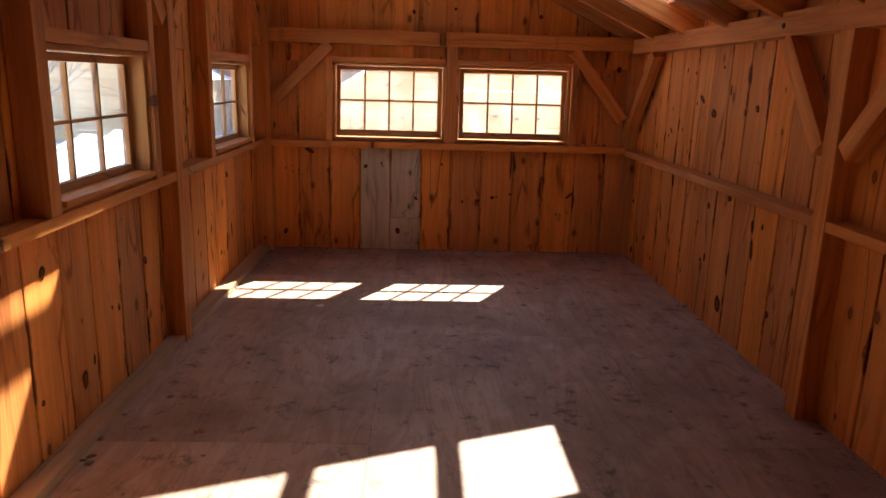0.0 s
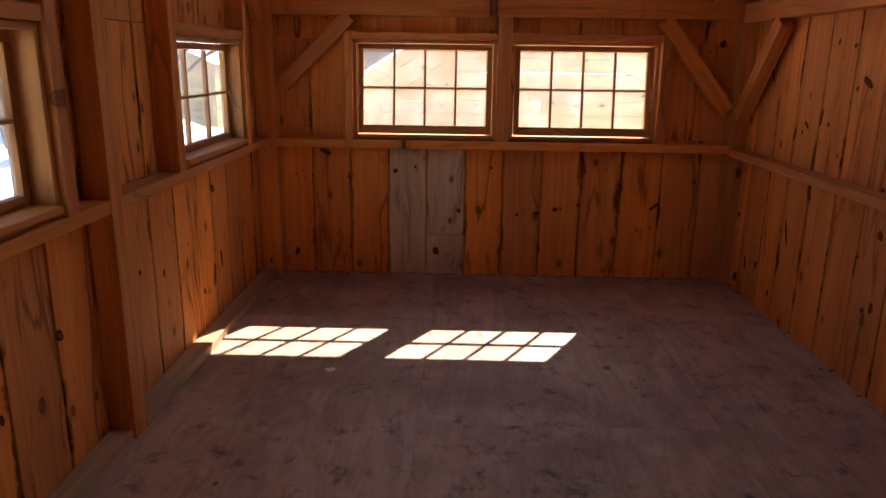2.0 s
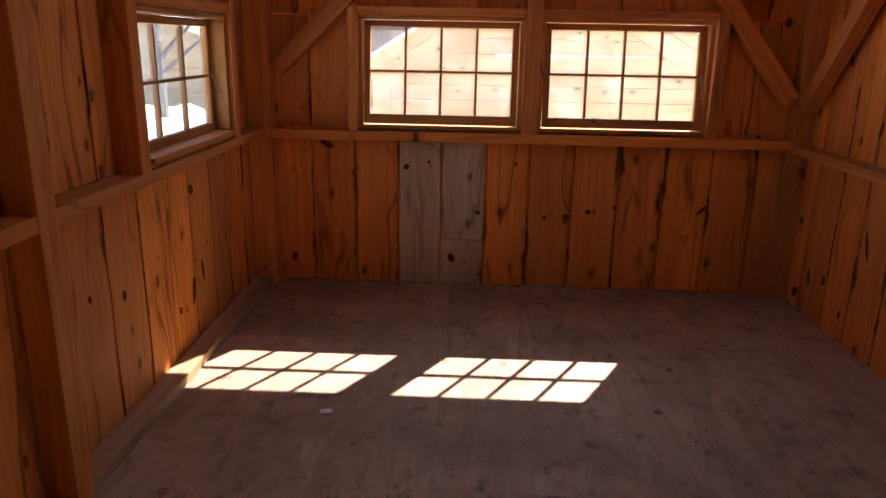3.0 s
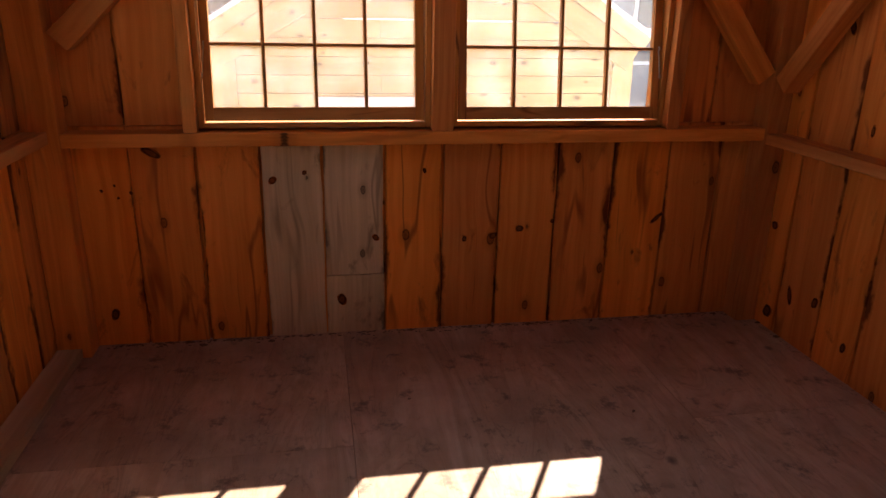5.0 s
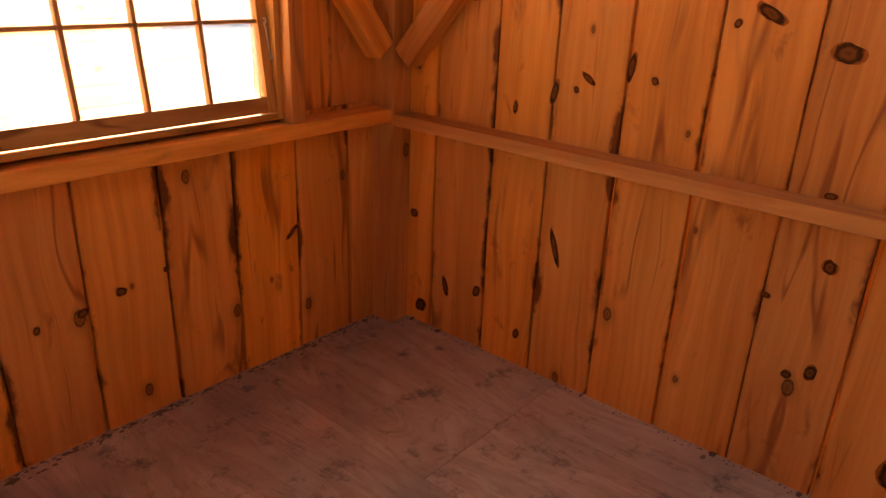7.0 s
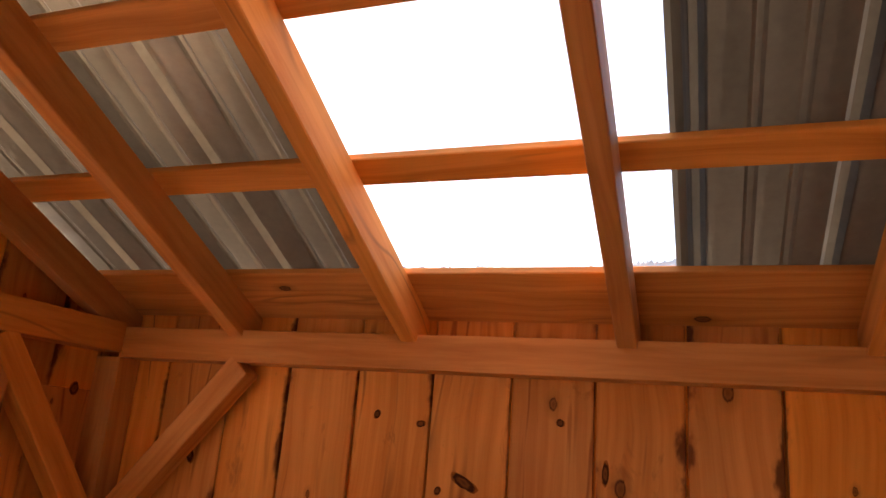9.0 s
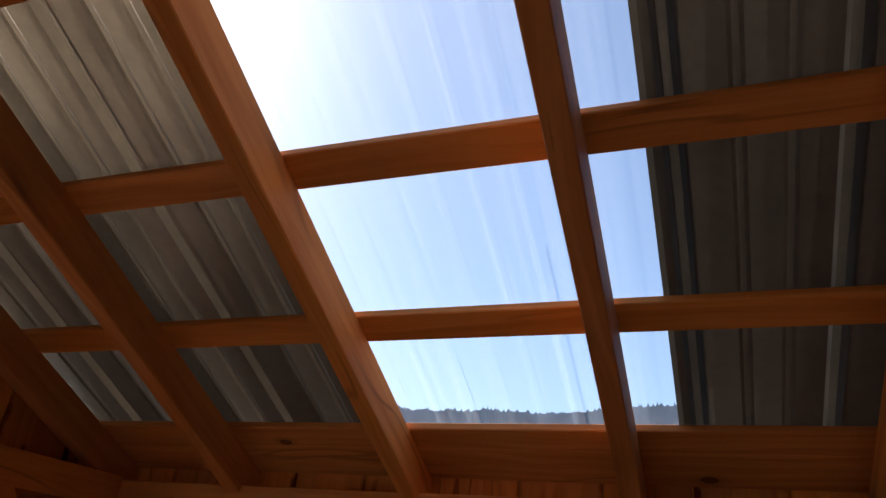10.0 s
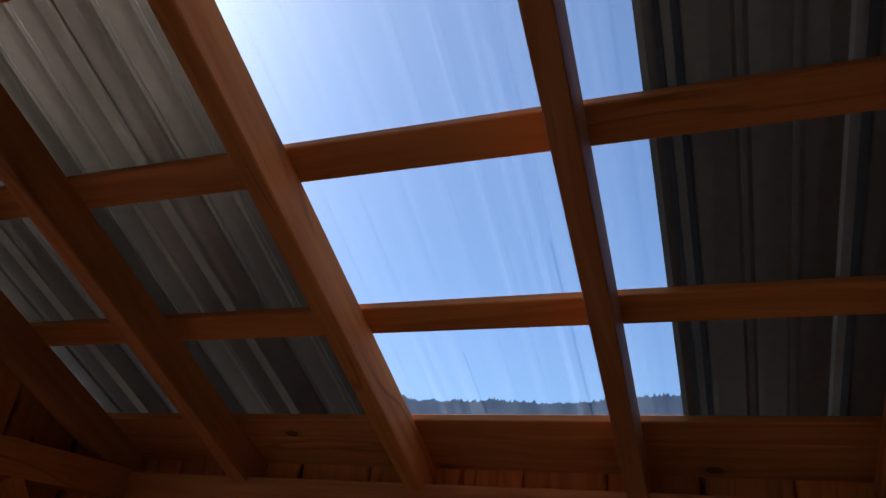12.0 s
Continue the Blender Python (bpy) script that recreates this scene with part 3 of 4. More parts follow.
def sash_window(name, label, m, width, z0, z1, cols, rows, depth, tilt, hook_side, swing_top=True):
    """An opening of that width, from z0 to z1, in local x (along the wall), y (outwards), z: jamb box, sill, and a top-hung sash."""
    win = group_of(name, label, "window", "structure")
    place = lambda p: (m @ Vector(p))
    along = m.to_3x3() @ Vector((1, 0, 0))
    out = m.to_3x3() @ Vector((0, 1, 0))

    def piece(nm, lo, hi, mat, along_axis, parent=win, lab="", mm=None):
        mm = mm or m
        lo, hi = Vector(lo), Vector(hi)
        c = (lo + hi) / 2
        s = hi - lo
        ax = "xyz".index(along_axis)
        a, b = c.copy(), c.copy()
        a[ax], b[ax] = lo[ax], hi[ax]
        sd = Vector((1, 0, 0)) if along_axis != "x" else Vector((0, 1, 0))
        w = s.x if along_axis != "x" else s.y
        d = s.y if along_axis == "z" else s.z
        return beam(nm, mm @ a, mm @ b, w, d, mat, parent, mm.to_3x3() @ sd, lab, 0.0015)

    t = 0.022
    jut = 0.03 if tilt else 0.004
    piece("window_frame", (0.002, 0.0, z1 - t), (width - 0.002, depth + jut, z1), JAMB, "x", win, "pine head board")
    piece("jamb", (0.002, 0.0, z0), (0.002 + t, depth + jut, z1 - t), JAMB, "z", win, "golden pine jamb board")
    piece("jamb", (width - t - 0.002, 0.0, z0), (width - 0.002, depth + jut, z1 - t), JAMB, "z", win, "golden pine jamb board")
    piece("window_sill", (0.002 + t, 0.0, z0), (width - t - 0.002, depth + 0.06, z0 + 0.018), JAMB, "x", win, "pine sill board")
    # sash in its own frame, hung at the top
    sw, sh = width - 2 * t - 0.012, z1 - z0 - t - 0.018 - 0.008
    sm = m @ Matrix.Translation((t + 0.006, depth - 0.034, z1 - t - 0.003)) @ pose(0, 0, 0, tilt, 0, 0)
    sash = piece("sash", (0, 0, -0.032), (sw, 0.032, 0), SASH, "x", win, "small-paned wooden sash, propped ajar" if tilt else "small-paned wooden sash", sm)
    st, rl = 0.034, 0.052
    piece("bottom_rail", (st, 0, -sh), (sw - st, 0.032, -sh + rl), SASH, "x", sash, "", sm)
    for x in (0, sw - st):
        piece("stile", (x, 0, -sh), (x + st, 0.032, -0.033), SASH, "z", sash, "", sm)
    gw, gh = (sw - 2 * st), (sh - 0.033 - rl)
    mw = 0.013
    for c in range(1, cols):
        x = st + gw * c / cols
        piece("muntin", (x - mw / 2, 0.004, -sh + rl), (x + mw / 2, 0.028, -0.033), SASH, "z", sash, "", sm)
    for r in range(1, rows):
        z = -0.033 - gh * r / rows
        for c in range(cols):
            a, b = st + gw * c / cols + (mw / 2 if c else 0), st + gw * (c + 1) / cols - (mw / 2 if c < cols - 1 else 0)
            piece("muntin", (a, 0.005, z - mw / 2), (b, 0.027, z + mw / 2), SASH, "x", sash, "", sm)
    for c in range(cols):
        for r in range(rows):
            a, b = st + gw * c / cols, st + gw * (c + 1) / cols
            zt, zb = -0.033 - gh * r / rows, -0.033 - gh * (r + 1) / rows
            p = piece("pane", (a, 0.0155, zb), (b, 0.0185, zt), GLASS, "z", sash, "", sm)
            p.visible_shadow = False
    if hook_side:
        x0 = sw - 0.012 if hook_side > 0 else 0.012
        xe = width - t - 0.006 if hook_side > 0 else t + 0.006
        e = sm @ Vector((x0, -0.004, -0.033 - gh * 0.5))
        f = m @ Vector((xe, max(0.02, depth - 0.115), z0 + 0.20))
        hook(win, e, f)
    return win


TRIM_Z = WZ
sash_window("window_1", "eight-pane pine awning window propped open by a hook", Matrix.Translation((WA[0], PB + 0.05, 0)), WA[1] - WA[0], WZ[0], WZ[1], 4, 2, 0.10, -7, -1)
sash_window("window_2", "eight-pane pine awning window propped open by a hook", Matrix.Translation((WB[0], PB + 0.05, 0)), WB[1] - WB[0], WZ[0], WZ[1], 4, 2, 0.10, -7, 1)
ML = lambda y: Matrix.Translation((PL - 0.02, y, 0)) @ pose(0, 0, 0, 0, 0, 90)
sash_window("window_3", "six-pane pine window in a deep jamb", ML(W1[0]), W1[1] - W1[0], WLZ[0], WLZ[1], 3, 2, 0.105, 0, 0)
sash_window("window_4", "six-pane pine window propped open by a hook", ML(W2[0]), W2[1] - W2[0], WLZ[0], WLZ[1], 3, 2, 0.105, 0, 1)
# framing round the openings
for x0, x1 in ((-1.002, WA[0]), (WA[1], WB[0]), (WB[1], 1.018)):
    top = 1.668 if x0 == WA[1] else 1.575
    box("stud", (x0, PB + 0.006, 0.913), (x1, BACK - 0.002, top), FRAME, timber)
for x0, x1 in ((WA[0], WA[1]), (WB[0], WB[1])):
    box("header", (x0 + 0.002, PB + 0.012, 1.532), (x1 - 0.002, BACK - 0.002, 1.572), FRAME, timber, "x")
for (y0, y1) in (W1, W2):
    for a, b in ((y0 - 0.075, y0 - 0.001), (y1 + 0.001, y1 + 0.06)):
        box("stud", (LEFT + 0.002, a, 0.924), (PL + (0.004), b, LPLATE_LO), FRAME, timber)
    box("header", (LEFT + 0.002, y0 + 0.001, 1.502), (PL - 0.003, y1 - 0.001, 1.55), FRAME, timber, "y")
    box("sill_board", (LEFT + 0.002, y0 + 0.03, 0.944), (PL + 0.006, y1 - 0.03, 0.966), FRAME, timber, "y")

# ---- knots that stand out on the boards ----
def knot_material():
    m, nodes, links, bsdf = material("knot_rings")
    tc = nodes.new("ShaderNodeTexCoord")
    r = nodes.new("ShaderNodeVectorMath")
    r.operation = "LENGTH"
    links.new(tc.outputs["Object"], r.inputs[0])
    n = noise_tex(nodes, links, tc.outputs["Object"], 3.0, 3)
    d = math_node(nodes, links, "ADD", r.outputs["Value"], math_node(nodes, links, "MULTIPLY", math_node(nodes, links, "SUBTRACT", n, 0.5), 0.55))
    col = ramp(nodes, links, d, [(0.0, (0.12, 0.036, 0.009)), (0.40, (0.20, 0.062, 0.015)), (0.60, (0.075, 0.02, 0.005)), (0.80, (0.05, 0.013, 0.004)), (1.0, (0.36, 0.10, 0.018))])
    links.new(col, bsdf.inputs["Base Color"])
    bsdf.inputs["Roughness"].default_value = 0.75
    bsdf.inputs["Specular IOR Level"].default_value = 0.1
    bump(nodes, links, bsdf, n, 0.3)
    return m


KNOT_RINGS = knot_material()


def knot_mesh(seed):
    rnd = random.Random(seed)
    bm = bmesh.new()
    n = 16
    wob = [1 + 0.16 * math.sin(k * 0.785 + seed) + rnd.uniform(-0.09, 0.09) for k in range(n)]
    rim = [bm.verts.new((wob[k] * math.cos(2 * math.pi * k / n), 0.0, wob[k] * math.sin(2 * math.pi * k / n))) for k in range(n)]
    inner = [bm.verts.new((0.75 * v.co.x, -0.0016, 0.75 * v.co.z)) for v in rim]
    for k in range(n):
        bm.faces.new((rim[k], rim[(k + 1) % n], inner[(k + 1) % n], inner[k]))
    bm.faces.new(inner)
    bmesh.ops.recalc_face_normals(bm, faces=bm.faces[:])
    me = bpy.data.meshes.new("knot")
    bm.to_mesh(me)
    bm.free()
    me.materials.append(KNOT_RINGS)
    return me


KNOT_MESHES = [knot_mesh(k) for k in range(6)]


def knots_on(wall, turn, face, spots):
    for i, (u, z, w, h, lean) in enumerate(spots):
        ob = new("knot", KNOT_MESHES[i % 6])
        p = (u, face, z) if turn == 0 else (face, u, z)
        m = pose(*p, 0, 0, turn) @ pose(0, 0, 0, 0, lean, 0) @ Matrix.Diagonal((w * 0.37, 1, h * 0.37, 1))
        ob.matrix_basis, ob.parent = m, wall


knots_on(wall_back, 0, BACK - 0.0005, [
    (-0.69, 0.70, 0.045, 0.045, 0), (-0.56, 0.73, 0.025, 0.03, 0), (-0.27, 0.44, 0.04, 0.04, 30), (-0.42, 0.16, 0.055, 0.075, 0),
    (-0.06, 0.73, 0.024, 0.03, 0), (0.12, 0.42, 0.03, 0.034, 0), (0.25, 0.43, 0.055, 0.04, -25), (0.37, 0.46, 0.045, 0.045, 20),
    (0.52, 0.49, 0.025, 0.03, 0), (-1.35, 0.67, 0.018, 0.018, 0), (-1.24, 0.66, 0.022, 0.02, 0), (-1.15, 0.82, 0.12, 0.04, 30),
    (-1.36, 0.14, 0.045, 0.07, 0), (1.02, 0.49, 0.10, 0.03, -40), (1.36, 1.53, 0.05, 0.07, 30), (-0.31, 1.93, 0.04, 0.05, 0),
    (-1.30, 0.69, 0.014, 0.014, 0), (-1.29, 0.64, 0.016, 0.015, 0), (0.02, 1.96, 0.035, 0.035, 0), (0.05, 2.08, 0.03, 0.03, 0), (0.70, 1.92, 0.04, 0.05, 0)])
knots_on(wall_right, -90, RIGHT - 0.0005, [
    (5.03, 1.52, 0.032, 0.04, 0), (4.88, 1.50, 0.04, 0.032, 0), (4.45, 1.53, 0.03, 0.035, 0), (3.97, 1.31, 0.055, 0.055, 0),
    (5.02, 1.13, 0.034, 0.034, 0), (5.51, 0.98, 0.03, 0.06, 0), (5.10, 1.16, 0.035, 0.13, 5), (4.17, 0.81, 0.07, 0.085, 0),
    (4.45, 0.71, 0.05, 0.065, 0), (3.95, 0.84, 0.06, 0.05, 0), (4.43, 0.39, 0.05, 0.07, 20), (4.49, 0.36, 0.045, 0.035, 0),
    (5.43, 0.13, 0.04, 0.06, 0), (5.92, 0.08, 0.07, 0.10, 25), (5.97, 0.48, 0.05, 0.06, -35), (5.24, 1.11, 0.085, 0.03, 30),
    (5.72, 1.35, 0.05, 0.10, -20), (4.32, 1.40, 0.03, 0.085, 0), (4.81, 1.31, 0.03, 0.035, 0), (4.73, 1.34, 0.12, 0.05, 30),
    (4.53, 1.26, 0.10, 0.08, 0), (3.86, 0.70, 0.05, 0.10, 0), (3.84, 0.58, 0.05, 0.16, -6), (3.75, 0.72, 0.035, 0.04, 0),
    (5.79, 0.21, 0.04, 0.12, -20), (5.63, 0.24, 0.045, 0.08, 15), (4.17, 0.17, 0.10, 0.15, 0), (5.30, 0.52, 0.035, 0.20, -16),
    (5.28, 1.07, 0.03, 0.03, 0), (5.36, 1.05, 0.04, 0.11, 10), (4.49, 0.90, 0.05, 0.03, 0), (3.59, 0.30, 0.05, 0.06, 0), (4.59, 0.58, 0.03, 0.03, 0)])
knots_on(wall_left, 90, LEFT + 0.0005, [
    (2.68, 0.71, 0.06, 0.075, 0), (2.92, 0.20, 0.055, 0.12, 0), (3.21, 0.41, 0.02, 0.035, 0), (3.28, 0.39, 0.03, 0.05, 0),
    (3.61, 0.52, 0.08, 0.05, 25), (3.01, 0.25, 0.03, 0.06, 0), (5.13, 0.74, 0.08, 0.06, 40), (5.08, 0.28, 0.05, 0.20, 10),
    (2.60, 0.25, 0.03, 0.04, 0), (4.92, 0.24, 0.04, 0.05, 0), (4.22, 0.55, 0.03, 0.035, 0), (4.45, 0.48, 0.03, 0.05, 0), (5.20, 0.34, 0.04, 0.15, -12)])

# ---- things on the floor ----
def dry_leaf(loc, size, turn):
    bm = bmesh.new()
    rnd = random.Random(int(size * 1000))
    n = 14
    mid = bm.verts.new((0, 0, 0.006))
    rim = [bm.verts.new(((1 if k % 2 else 0.55) * math.cos(2 * math.pi * k / n), (1 if k % 2 else 0.55) * 0.8 * math.sin(2 * math.pi * k / n), 0.25 * rnd.random())) for k in range(n)]
    for k in range(n):
        bm.faces.new((mid, rim[k], rim[(k + 1) % n]))
    bmesh.ops.subdivide_edges(bm, edges=bm.edges[:], cuts=1)
    bmesh.ops.scale(bm, vec=(size, size, size), verts=bm.verts[:])
    bmesh.ops.solidify(bm, geom=bm.faces[:], thickness=0.0006)
    ob = add_mesh("dry_leaf", bm, LEAF, None, pose(*loc, 0, 0, turn))
    return tagged(ob, "curled russet dry leaf lying on the plywood floor", "leaf")


dry_leaf((-1.11, 2.86, 0.002), 0.032, 20)
dry_leaf((-1.08, 3.58, 0.002), 0.018, 80)
dry_leaf((-1.04, 2.68, 0.002), 0.014, 140)


def crumb(loc, size, turn, mat, label, cat, name):
    bm = bmesh.new()
    bmesh.ops.create_icosphere(bm, subdivisions=1, radius=1)
    rnd = random.Random(turn)
    for v in bm.verts:
        v.co *= rnd.uniform(0.6, 1.15)
    bmesh.ops.scale(bm, vec=(size, size * 0.6, size * 0.22), verts=bm.verts[:])
    return tagged(add_mesh(name, bm, mat, None, pose(loc[0], loc[1], size * 0.14, 0, 0, turn)), label, cat)


crumb((-0.85, 4.51), 0.035, 15, WHITE, "flat pale scrap of paper on the floor", "scrap", "paper_scrap")
for i, (x, y) in enumerate(((-1.47, 2.64), (-1.455, 2.67), (-1.44, 2.62))):
    crumb((x, y), 0.016 + 0.006 * i, 31 * i + 5, DEBRIS, "small clump of dark dirt beside the sole plate", "debris", "dirt_clump")
for i, (x, y) in enumerate(((-0.86, 2.67), (-0.55, 4.0), (0.9, 3.1), (0.33, 4.8), (-0.2, 5.5), (0.6, 5.3), (-0.4, 3.1), (-0.9, 3.3), (0.54, 4.4))):
    crumb((x, y), 0.006 + 0.003 * (i % 3), 47 * i + 9, DEBRIS, "tiny dark wood chip lying on the floor", "wood chip", "wood_chip")

# ---- outside ----
def height(x, y):
    r = math.hypot(x, y - 3)
    z = -0.48 + 0.10 * noise.noise((x * 0.25, y * 0.25, 3)) + 0.05 * noise.noise((x * 0.9, y * 0.9, 7))
    bank = math.exp(-((x + 5.2) / 2.2) ** 2) * math.exp(-((y - 12.0) / 4.5) ** 2)
    z += bank * (0.75 + 0.5 * noise.noise((x * 0.8, y * 0.8, 1)) + 0.35 * noise.noise((x * 2.2, y * 2.2, 5)) + 0.16 * noise.noise((x * 4.5, y * 4.5, 9)))
    return z if r < 60 else z * max(0, 1 - (r - 60) / 40) - 0.48 * min(1, (r - 60) / 40)


def ground_mesh():
    bm = bmesh.new()
    xs = [-900, -300, -120, -60] + [-30 + 0.3 * k for k in range(201)] + [60, 120, 300, 900]
    grid = [[bm.verts.new((x, y + 6, height(x, y + 6))) for x in xs] for y in xs]
    for i in range(len(xs) - 1):
        for j in range(len(xs) - 1):
            bm.faces.new((grid[i][j], grid[i][j + 1], grid[i + 1][j + 1], grid[i + 1][j]))
    for f in bm.faces:
        f.smooth = True
    return tagged(add_mesh("ground", bm, SNOW, None), "sunlit white snow with drifts and banks", "snow", kind="structure")


ground_mesh()


def gable_shed(name, label, cx, yf, half, eave, depth, wall_mat, pitch, board, base=-0.55, window=None, roof_mat=None):
    """A shed whose gable faces the viewer: siding boards, corner and rake boards, white drip edge, roof."""
    shed = group_of(name, label, "shed", loc=(cx, yf, base))
    top = lambda x: eave + (half - abs(x - cx)) * pitch
    z = base
    apex = eave + half * pitch
    while z < apex - 0.02:
        z1 = min(z + board, apex - 0.02)
        hl = half if z1 <= eave else (apex - z1) / pitch
        hb = half if z <= eave else (apex - z) / pitch
        m = pose(cx - hb, yf + 0.02 * random.random() * 0.3, z, 0, 0, 0)
        cuts = [0, random.uniform(0.35, 0.65) * 2 * hb, 2 * hb]
        for a, b in zip(cuts, cuts[1:]):
            w = b - a
            lift = z1 - z - 0.004
            # board laid on its side, so that the grain runs along it
            bl, br = (hb - hl if a == 0 else 0), (hb - hl if b == cuts[-1] else 0)
            prism("siding_board", [(0, 0.001), (lift, bl + 0.001), (lift, w - br - 0.001), (0, w - 0.001)], 0.022, wall_mat, shed,
                  Matrix.Translation((cx - hb + a, yf, z)) @ Matrix(((0, 0, 1, 0), (0, 1, 0, 0), (1, 0, 0, 0), (0, 0, 0, 1))), "", 0.0015)
        z = z1
    box("side_wall", (cx - half, yf + 0.03, base), (cx - half + 0.03, yf + depth, eave), wall_mat, shed, "y")
    box("side_wall", (cx + half - 0.03, yf + 0.03, base), (cx + half, yf + depth, eave), wall_mat, shed, "y")
    box("back_wall", (cx - half + 0.03, yf + depth - 0.03, base), (cx + half - 0.03, yf + depth, eave), wall_mat, shed, "x")
    for s in (-1, 1):
        box("corner_board", (cx + s * half - 0.09, yf - 0.022, base), (cx + s * half + 0.09, yf - 0.002, eave + 0.02), wall_mat, shed)
        lo, hi = (cx + s * (half + 0.14), eave - 0.14 * pitch), (cx, apex)
        d = Vector((lo[0] - hi[0], 0, lo[1] - hi[1])).normalized()
        n = Vector((-d.z, 0, d.x)) * (1 if s < 0 else -1)
        n = n if n.z > 0 else -n
        for nm, dy, off, w, t, mt in (("rake_board", -0.03, -0.13, 0.20, 0.022, wall_mat), ("fascia", -0.10, 0.03, 0.13, 0.022, wall_mat), ("drip_edge", -0.125, 0.10, 0.035, 0.03, WHITE)):
            a = Vector((hi[0], yf + dy, hi[1])) + n * off
            b = Vector((lo[0], yf + dy, lo[1])) + n * off
            beam(nm, b, a, w, t, mt, shed, n, "white metal drip edge" if mt is WHITE else "")
        a, b = Vector((hi[0], yf + depth / 2, hi[1])) + n * 0.10, Vector((lo[0], yf + depth / 2, lo[1])) + n * 0.10
        beam("roof_slope", b, a, depth + 0.24, 0.025, roof_mat or SHINGLE, shed, (0, 1, 0), "dark roof covering")
    if window:
        x0, x1, z0, z1 = window
        win = box("window_trim", (x0, yf - 0.03, z0), (x1, yf - 0.002, z1), WHITE, shed, "x", "white painted window surround")
        for a, b in ((x0 + 0.07, (x0 + x1) / 2 - 0.02), ((x0 + x1) / 2 + 0.02, x1 - 0.07)):
            box("window_pane", (a, yf - 0.036, z0 + 0.07), (b, yf - 0.031, z1 - 0.085), DARKGLASS, win, "z", "dark window pane")
    return shed


gable_shed("garden_shed", "pale pine sided garden shed with white roof edge", 0.43, 9.0, 1.62, 1.20, 3.4, SIDING, 0.62, 0.142, window=(-0.50, 0.36, -0.1, 0.70))
gable_shed("tan_shed", "tan timber shed behind a snow bank", -9.5, 19.5, 3.0, 1.2, 5.0, FENCE, 0.45, 0.2, roof_mat=SNOW)


def barn():
    b = group_of("barn", "dark brown board barn with a green metal roof", "barn", loc=(-3.5, 24, -0.5))
    x = -7.0
    while x < 0.2:
        box("barn_board", (x, 24, -0.5), (x + 0.345, 24.03, 1.9), BARN, b)
        x += 0.35
    beam("eave_board", (-7.3, 23.8, 1.92), (0.6, 23.8, 1.92), 0.12, 0.03, WHITE, b, (0, 0, 1), "pale eave board")
    beam("roof_slope", (-7.3, 25.4, 2.65), (0.6, 25.4, 2.65), 3.6, 0.04, GREENROOF, b, (0, 0.89, 0.42), "green metal roof slope")
    box("barn_wall", (-7.0, 24.04, -0.5), (-6.9, 27, 1.9), BARN, b)
    box("barn_wall", (0.2, 24.04, -0.5), (0.3, 27, 1.9), BARN, b)


GREENROOF = plain("green_roofing", (0.09, 0.17, 0.15), 0.45, 0.2, 0.2)
barn()


def grey_house():
    h = group_of("house", "grey sided house with white-framed windows", "house", loc=(8.5, 17, -0.5))
    z = -0.5
    while z < 3.4:
        box("siding_board", (4.6, 17 - 0.01, z), (13, 17.02, z + 0.118), GREYPAINT, h, "x", soft=0)
        z += 0.12
    for x in (5.7, 8.2, 10.7):
        w = box("window_frame", (x, 16.95, 0.4), (x + 0.8, 16.985, 1.75), WHITE, h, "z", "white window frame")
        box("pane", (x + 0.07, 16.94, 1.1), (x + 0.73, 16.948, 1.68), DARKGLASS, w, "z", "dark pane")
        box("pane", (x + 0.07, 16.94, 0.47), (x + 0.73, 16.948, 1.04), DARKGLASS, w, "z", "dark pane")
    box("house_wall", (4.6, 17.03, -0.5), (4.75, 22, 3.4), GREYPAINT, h, "y")
    beam("roof_slope", (4.3, 18.5, 4.3), (13.3, 18.5, 4.3), 4.6, 0.1, SHINGLE, h, (0, 0.86, 0.5), "dark roof slope")


grey_house()


def bare_tree(loc, tall, seed):
    rnd = random.Random(seed)
    tree = group_of("tree", "bare leafless winter tree standing in snow", "tree", loc=loc, group="bare trees")
    base = Vector(loc)

    def limb_into(bm, p, d, length, r, depth):
        pts, q = [p.copy()], p.copy()
        for k in range(4):
            d = (d + Vector((rnd.uniform(-.2, .2), rnd.uniform(-.2, .2), rnd.uniform(-.05, .18)))).normalized()
            q = q + d * length / 4
            pts.append(q.copy())
        rings = []
        for i, c in enumerate(pts):
            rr = r * (1 - 0.62 * i / 4)
            u = d.cross(Vector((0.3, 0.8, 0.5))).normalized()
            v = d.cross(u)
            rings.append([bm.verts.new(c + (u * math.cos(a) + v * math.sin(a)) * rr) for a in (0, 1.05, 2.09, 3.14, 4.19, 5.24)])
        for a, b in zip(rings, rings[1:]):
            for k in range(6):
                bm.faces.new((a[k], a[(k + 1) % 6], b[(k + 1) % 6], b[k]))
        if depth > 0:
            for k in range(4 if depth > 1 else 5):
                s = rnd.choice(pts[1:])
                dd = (d + Vector((rnd.uniform(-1, 1), rnd.uniform(-1, 1), rnd.uniform(-0.1, 0.8)))).normalized()
                limb_into(bm, s, dd, length * rnd.uniform(0.5, 0.75), r * 0.45, depth - 1)

    bm = bmesh.new()
    limb_into(bm, base - Vector((0, 0, 0.3)), Vector((0.05, 0, 1)), tall * 0.55, 0.09, 0)
    add_mesh("trunk", bm, BARK, tree)
    for k in range(7):
        bm = bmesh.new()
        a = k * 0.9 + rnd.random()
        limb_into(bm, base + Vector((0, 0, tall * (0.18 + 0.05 * k))), Vector((math.cos(a), math.sin(a), 0.8)).normalized(), tall * 0.4, 0.035, 3)
        add_mesh("limb", bm, BARK, tree)


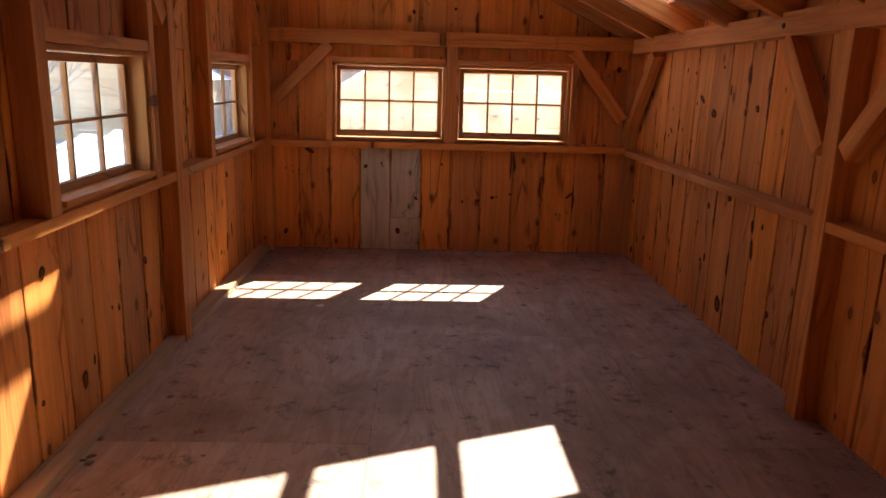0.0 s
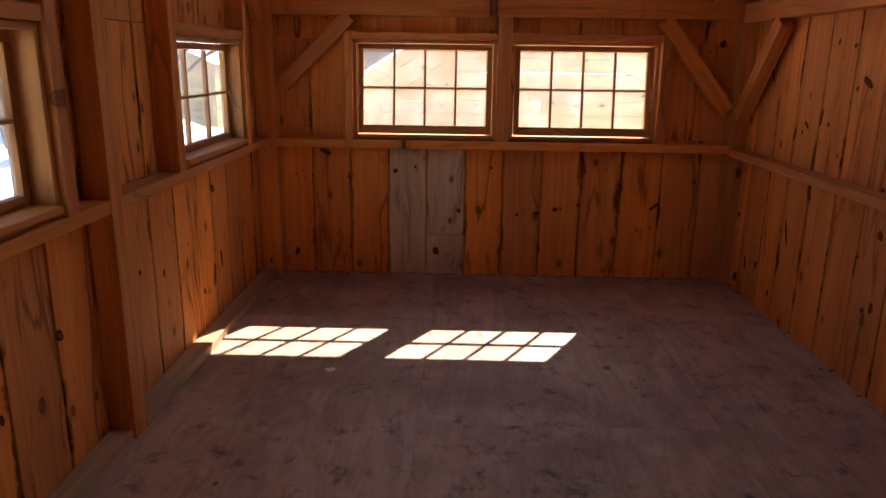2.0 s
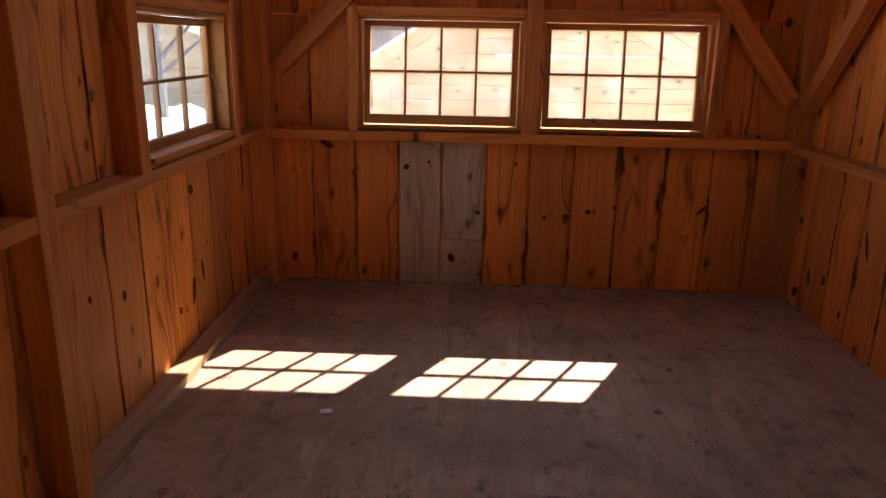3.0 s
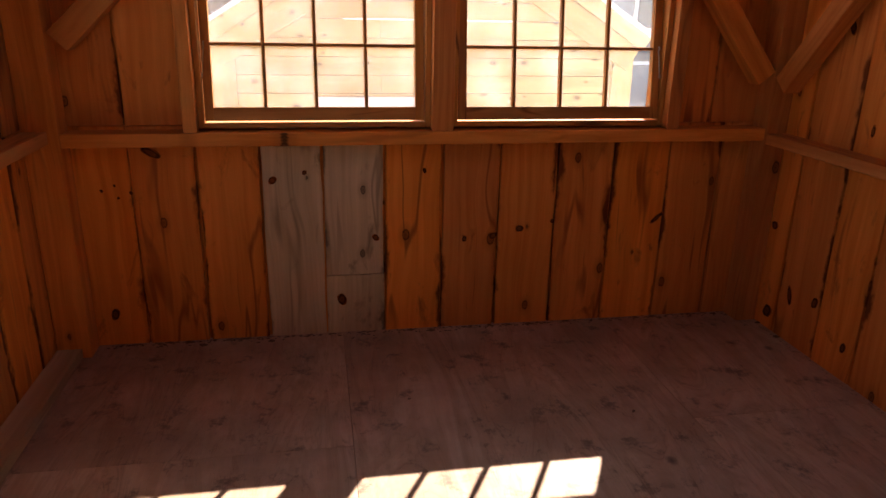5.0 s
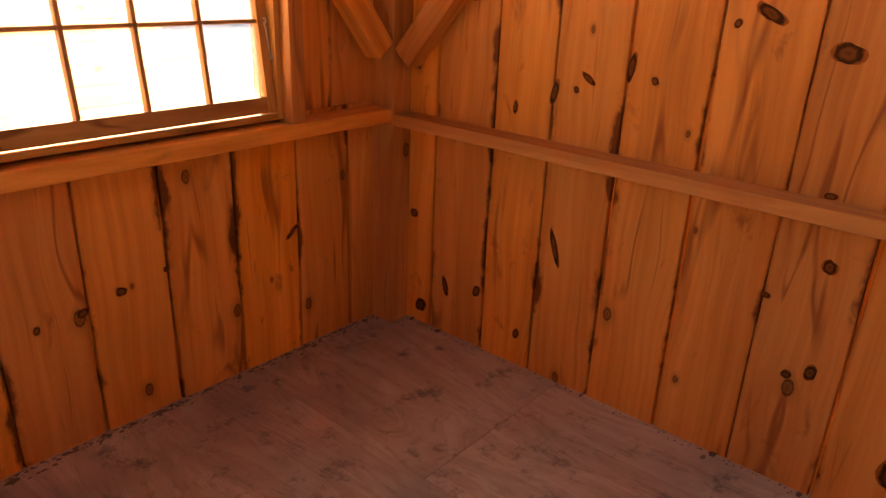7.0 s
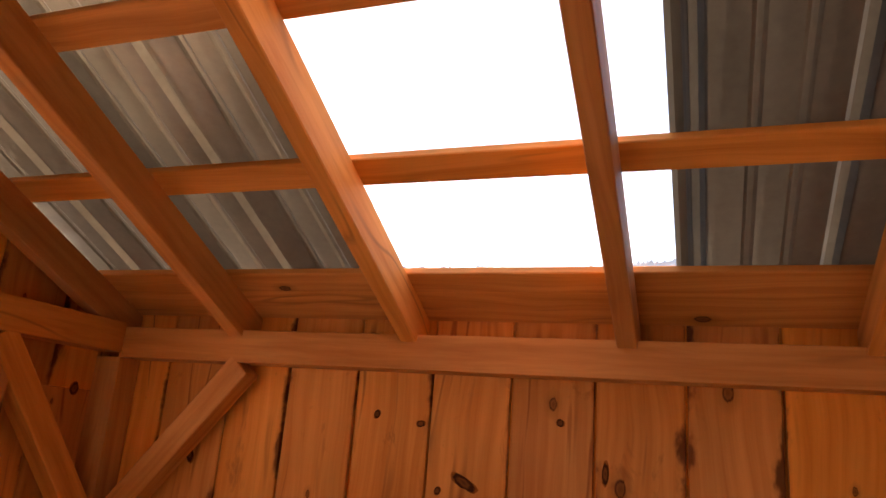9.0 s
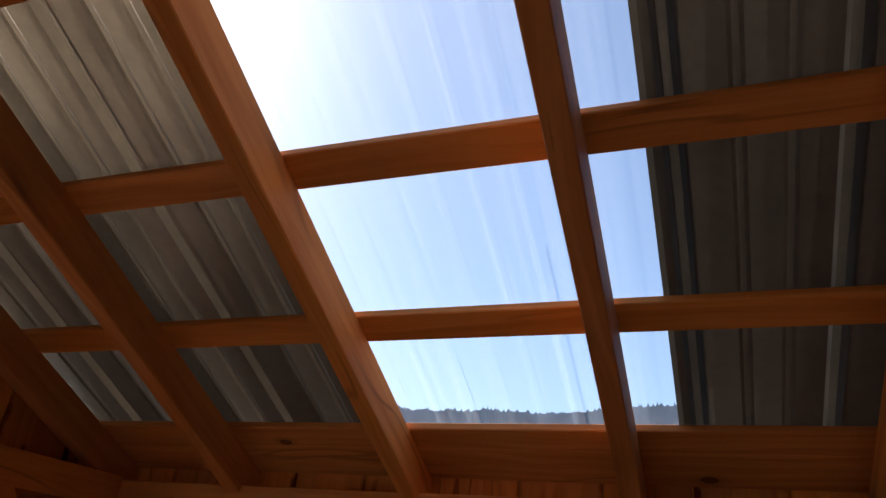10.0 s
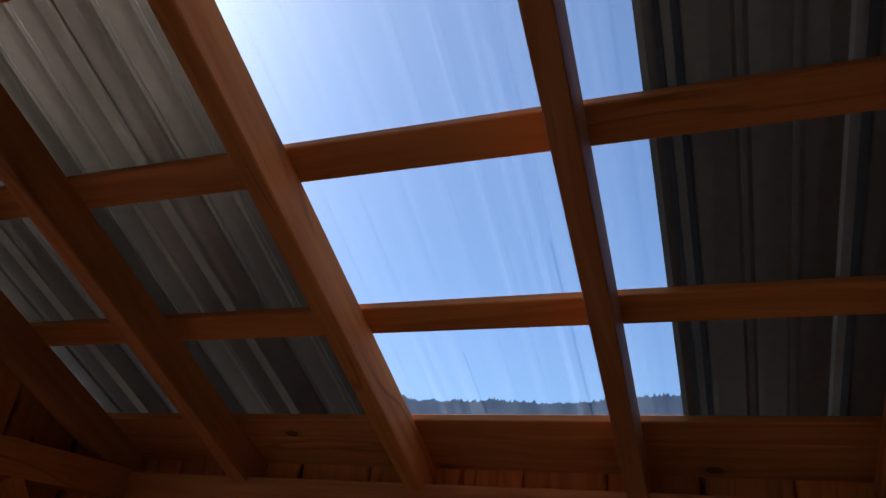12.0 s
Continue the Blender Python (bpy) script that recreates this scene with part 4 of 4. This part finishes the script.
bare_tree((-4.55, 11.8, 0.15), 4.2, 3)
bare_tree((-8.2, 15.5, -0.2), 5.0, 8)
bare_tree((-6.4, 11.0, 0.1), 2.6, 12)


def far_hill():
    """A wooded ridge far off, with the uneven line of tree tops; its colour carries the haze."""
    bm = bmesh.new()
    rnd = random.Random(5)
    prev = None
    for k in range(1801):
        deg = -45 + 0.1 * k
        a = radians(deg)
        d = 420 + 30 * math.sin(a * 3)
        rise = 15.3 - 0.065 * min(max(deg, -30), 40) - 0.06 * max(0, min(deg - 50, 60))
        e = math.tan(radians(rise + 0.35 * noise.noise((a * 7, 0, 0)) + 0.22 * noise.noise((a * 40, 2, 0)) + 0.30 * rnd.random() ** 2))
        p = Vector((d * math.cos(a), d * math.sin(a), 0))
        cur = (bm.verts.new((p.x, p.y, -3)), bm.verts.new((p.x * 1.01, p.y * 1.01, d * e)))
        if prev:
            bm.faces.new((prev[0], cur[0], cur[1], prev[1]))
        prev = cur
    tagged(add_mesh("backdrop", bm, WOODS, None), "far wooded hill with blue distance haze painted into its colour", "hill", kind="structure")


far_hill()


# ---- grit gathered along the foot of the walls ----
def grit():
    rnd = random.Random(11)
    bm = bmesh.new()
    for k in range(900):
        if k % 3:
            x, y = rnd.uniform(-1.4, 1.5), BACK - 0.004 - abs(rnd.gauss(0, 0.018))
        else:
            x, y = RIGHT - 0.004 - abs(rnd.gauss(0, 0.015)), rnd.uniform(2.0, 6.0)
        r = rnd.uniform(0.002, 0.009) * (2.2 if k % 26 == 1 else 0.6 if k % 3 == 0 else 1)
        a = rnd.uniform(0, 6.28)
        c = [bm.verts.new((x + r * rnd.uniform(0.7, 1.6) * math.cos(a + t), y + r * 0.7 * math.sin(a + t), 0.0005)) for t in (0, 1.3, 2.6, 3.9, 5.2)]
        top = bm.verts.new((x, y, r * 0.45))
        for i in range(5):
            bm.faces.new((c[i], c[(i + 1) % 5], top))
    tagged(add_mesh("grit", bm, DEBRIS, None), "dark grit and sawdust along the wall foot", "grit", kind="stuff")


grit()
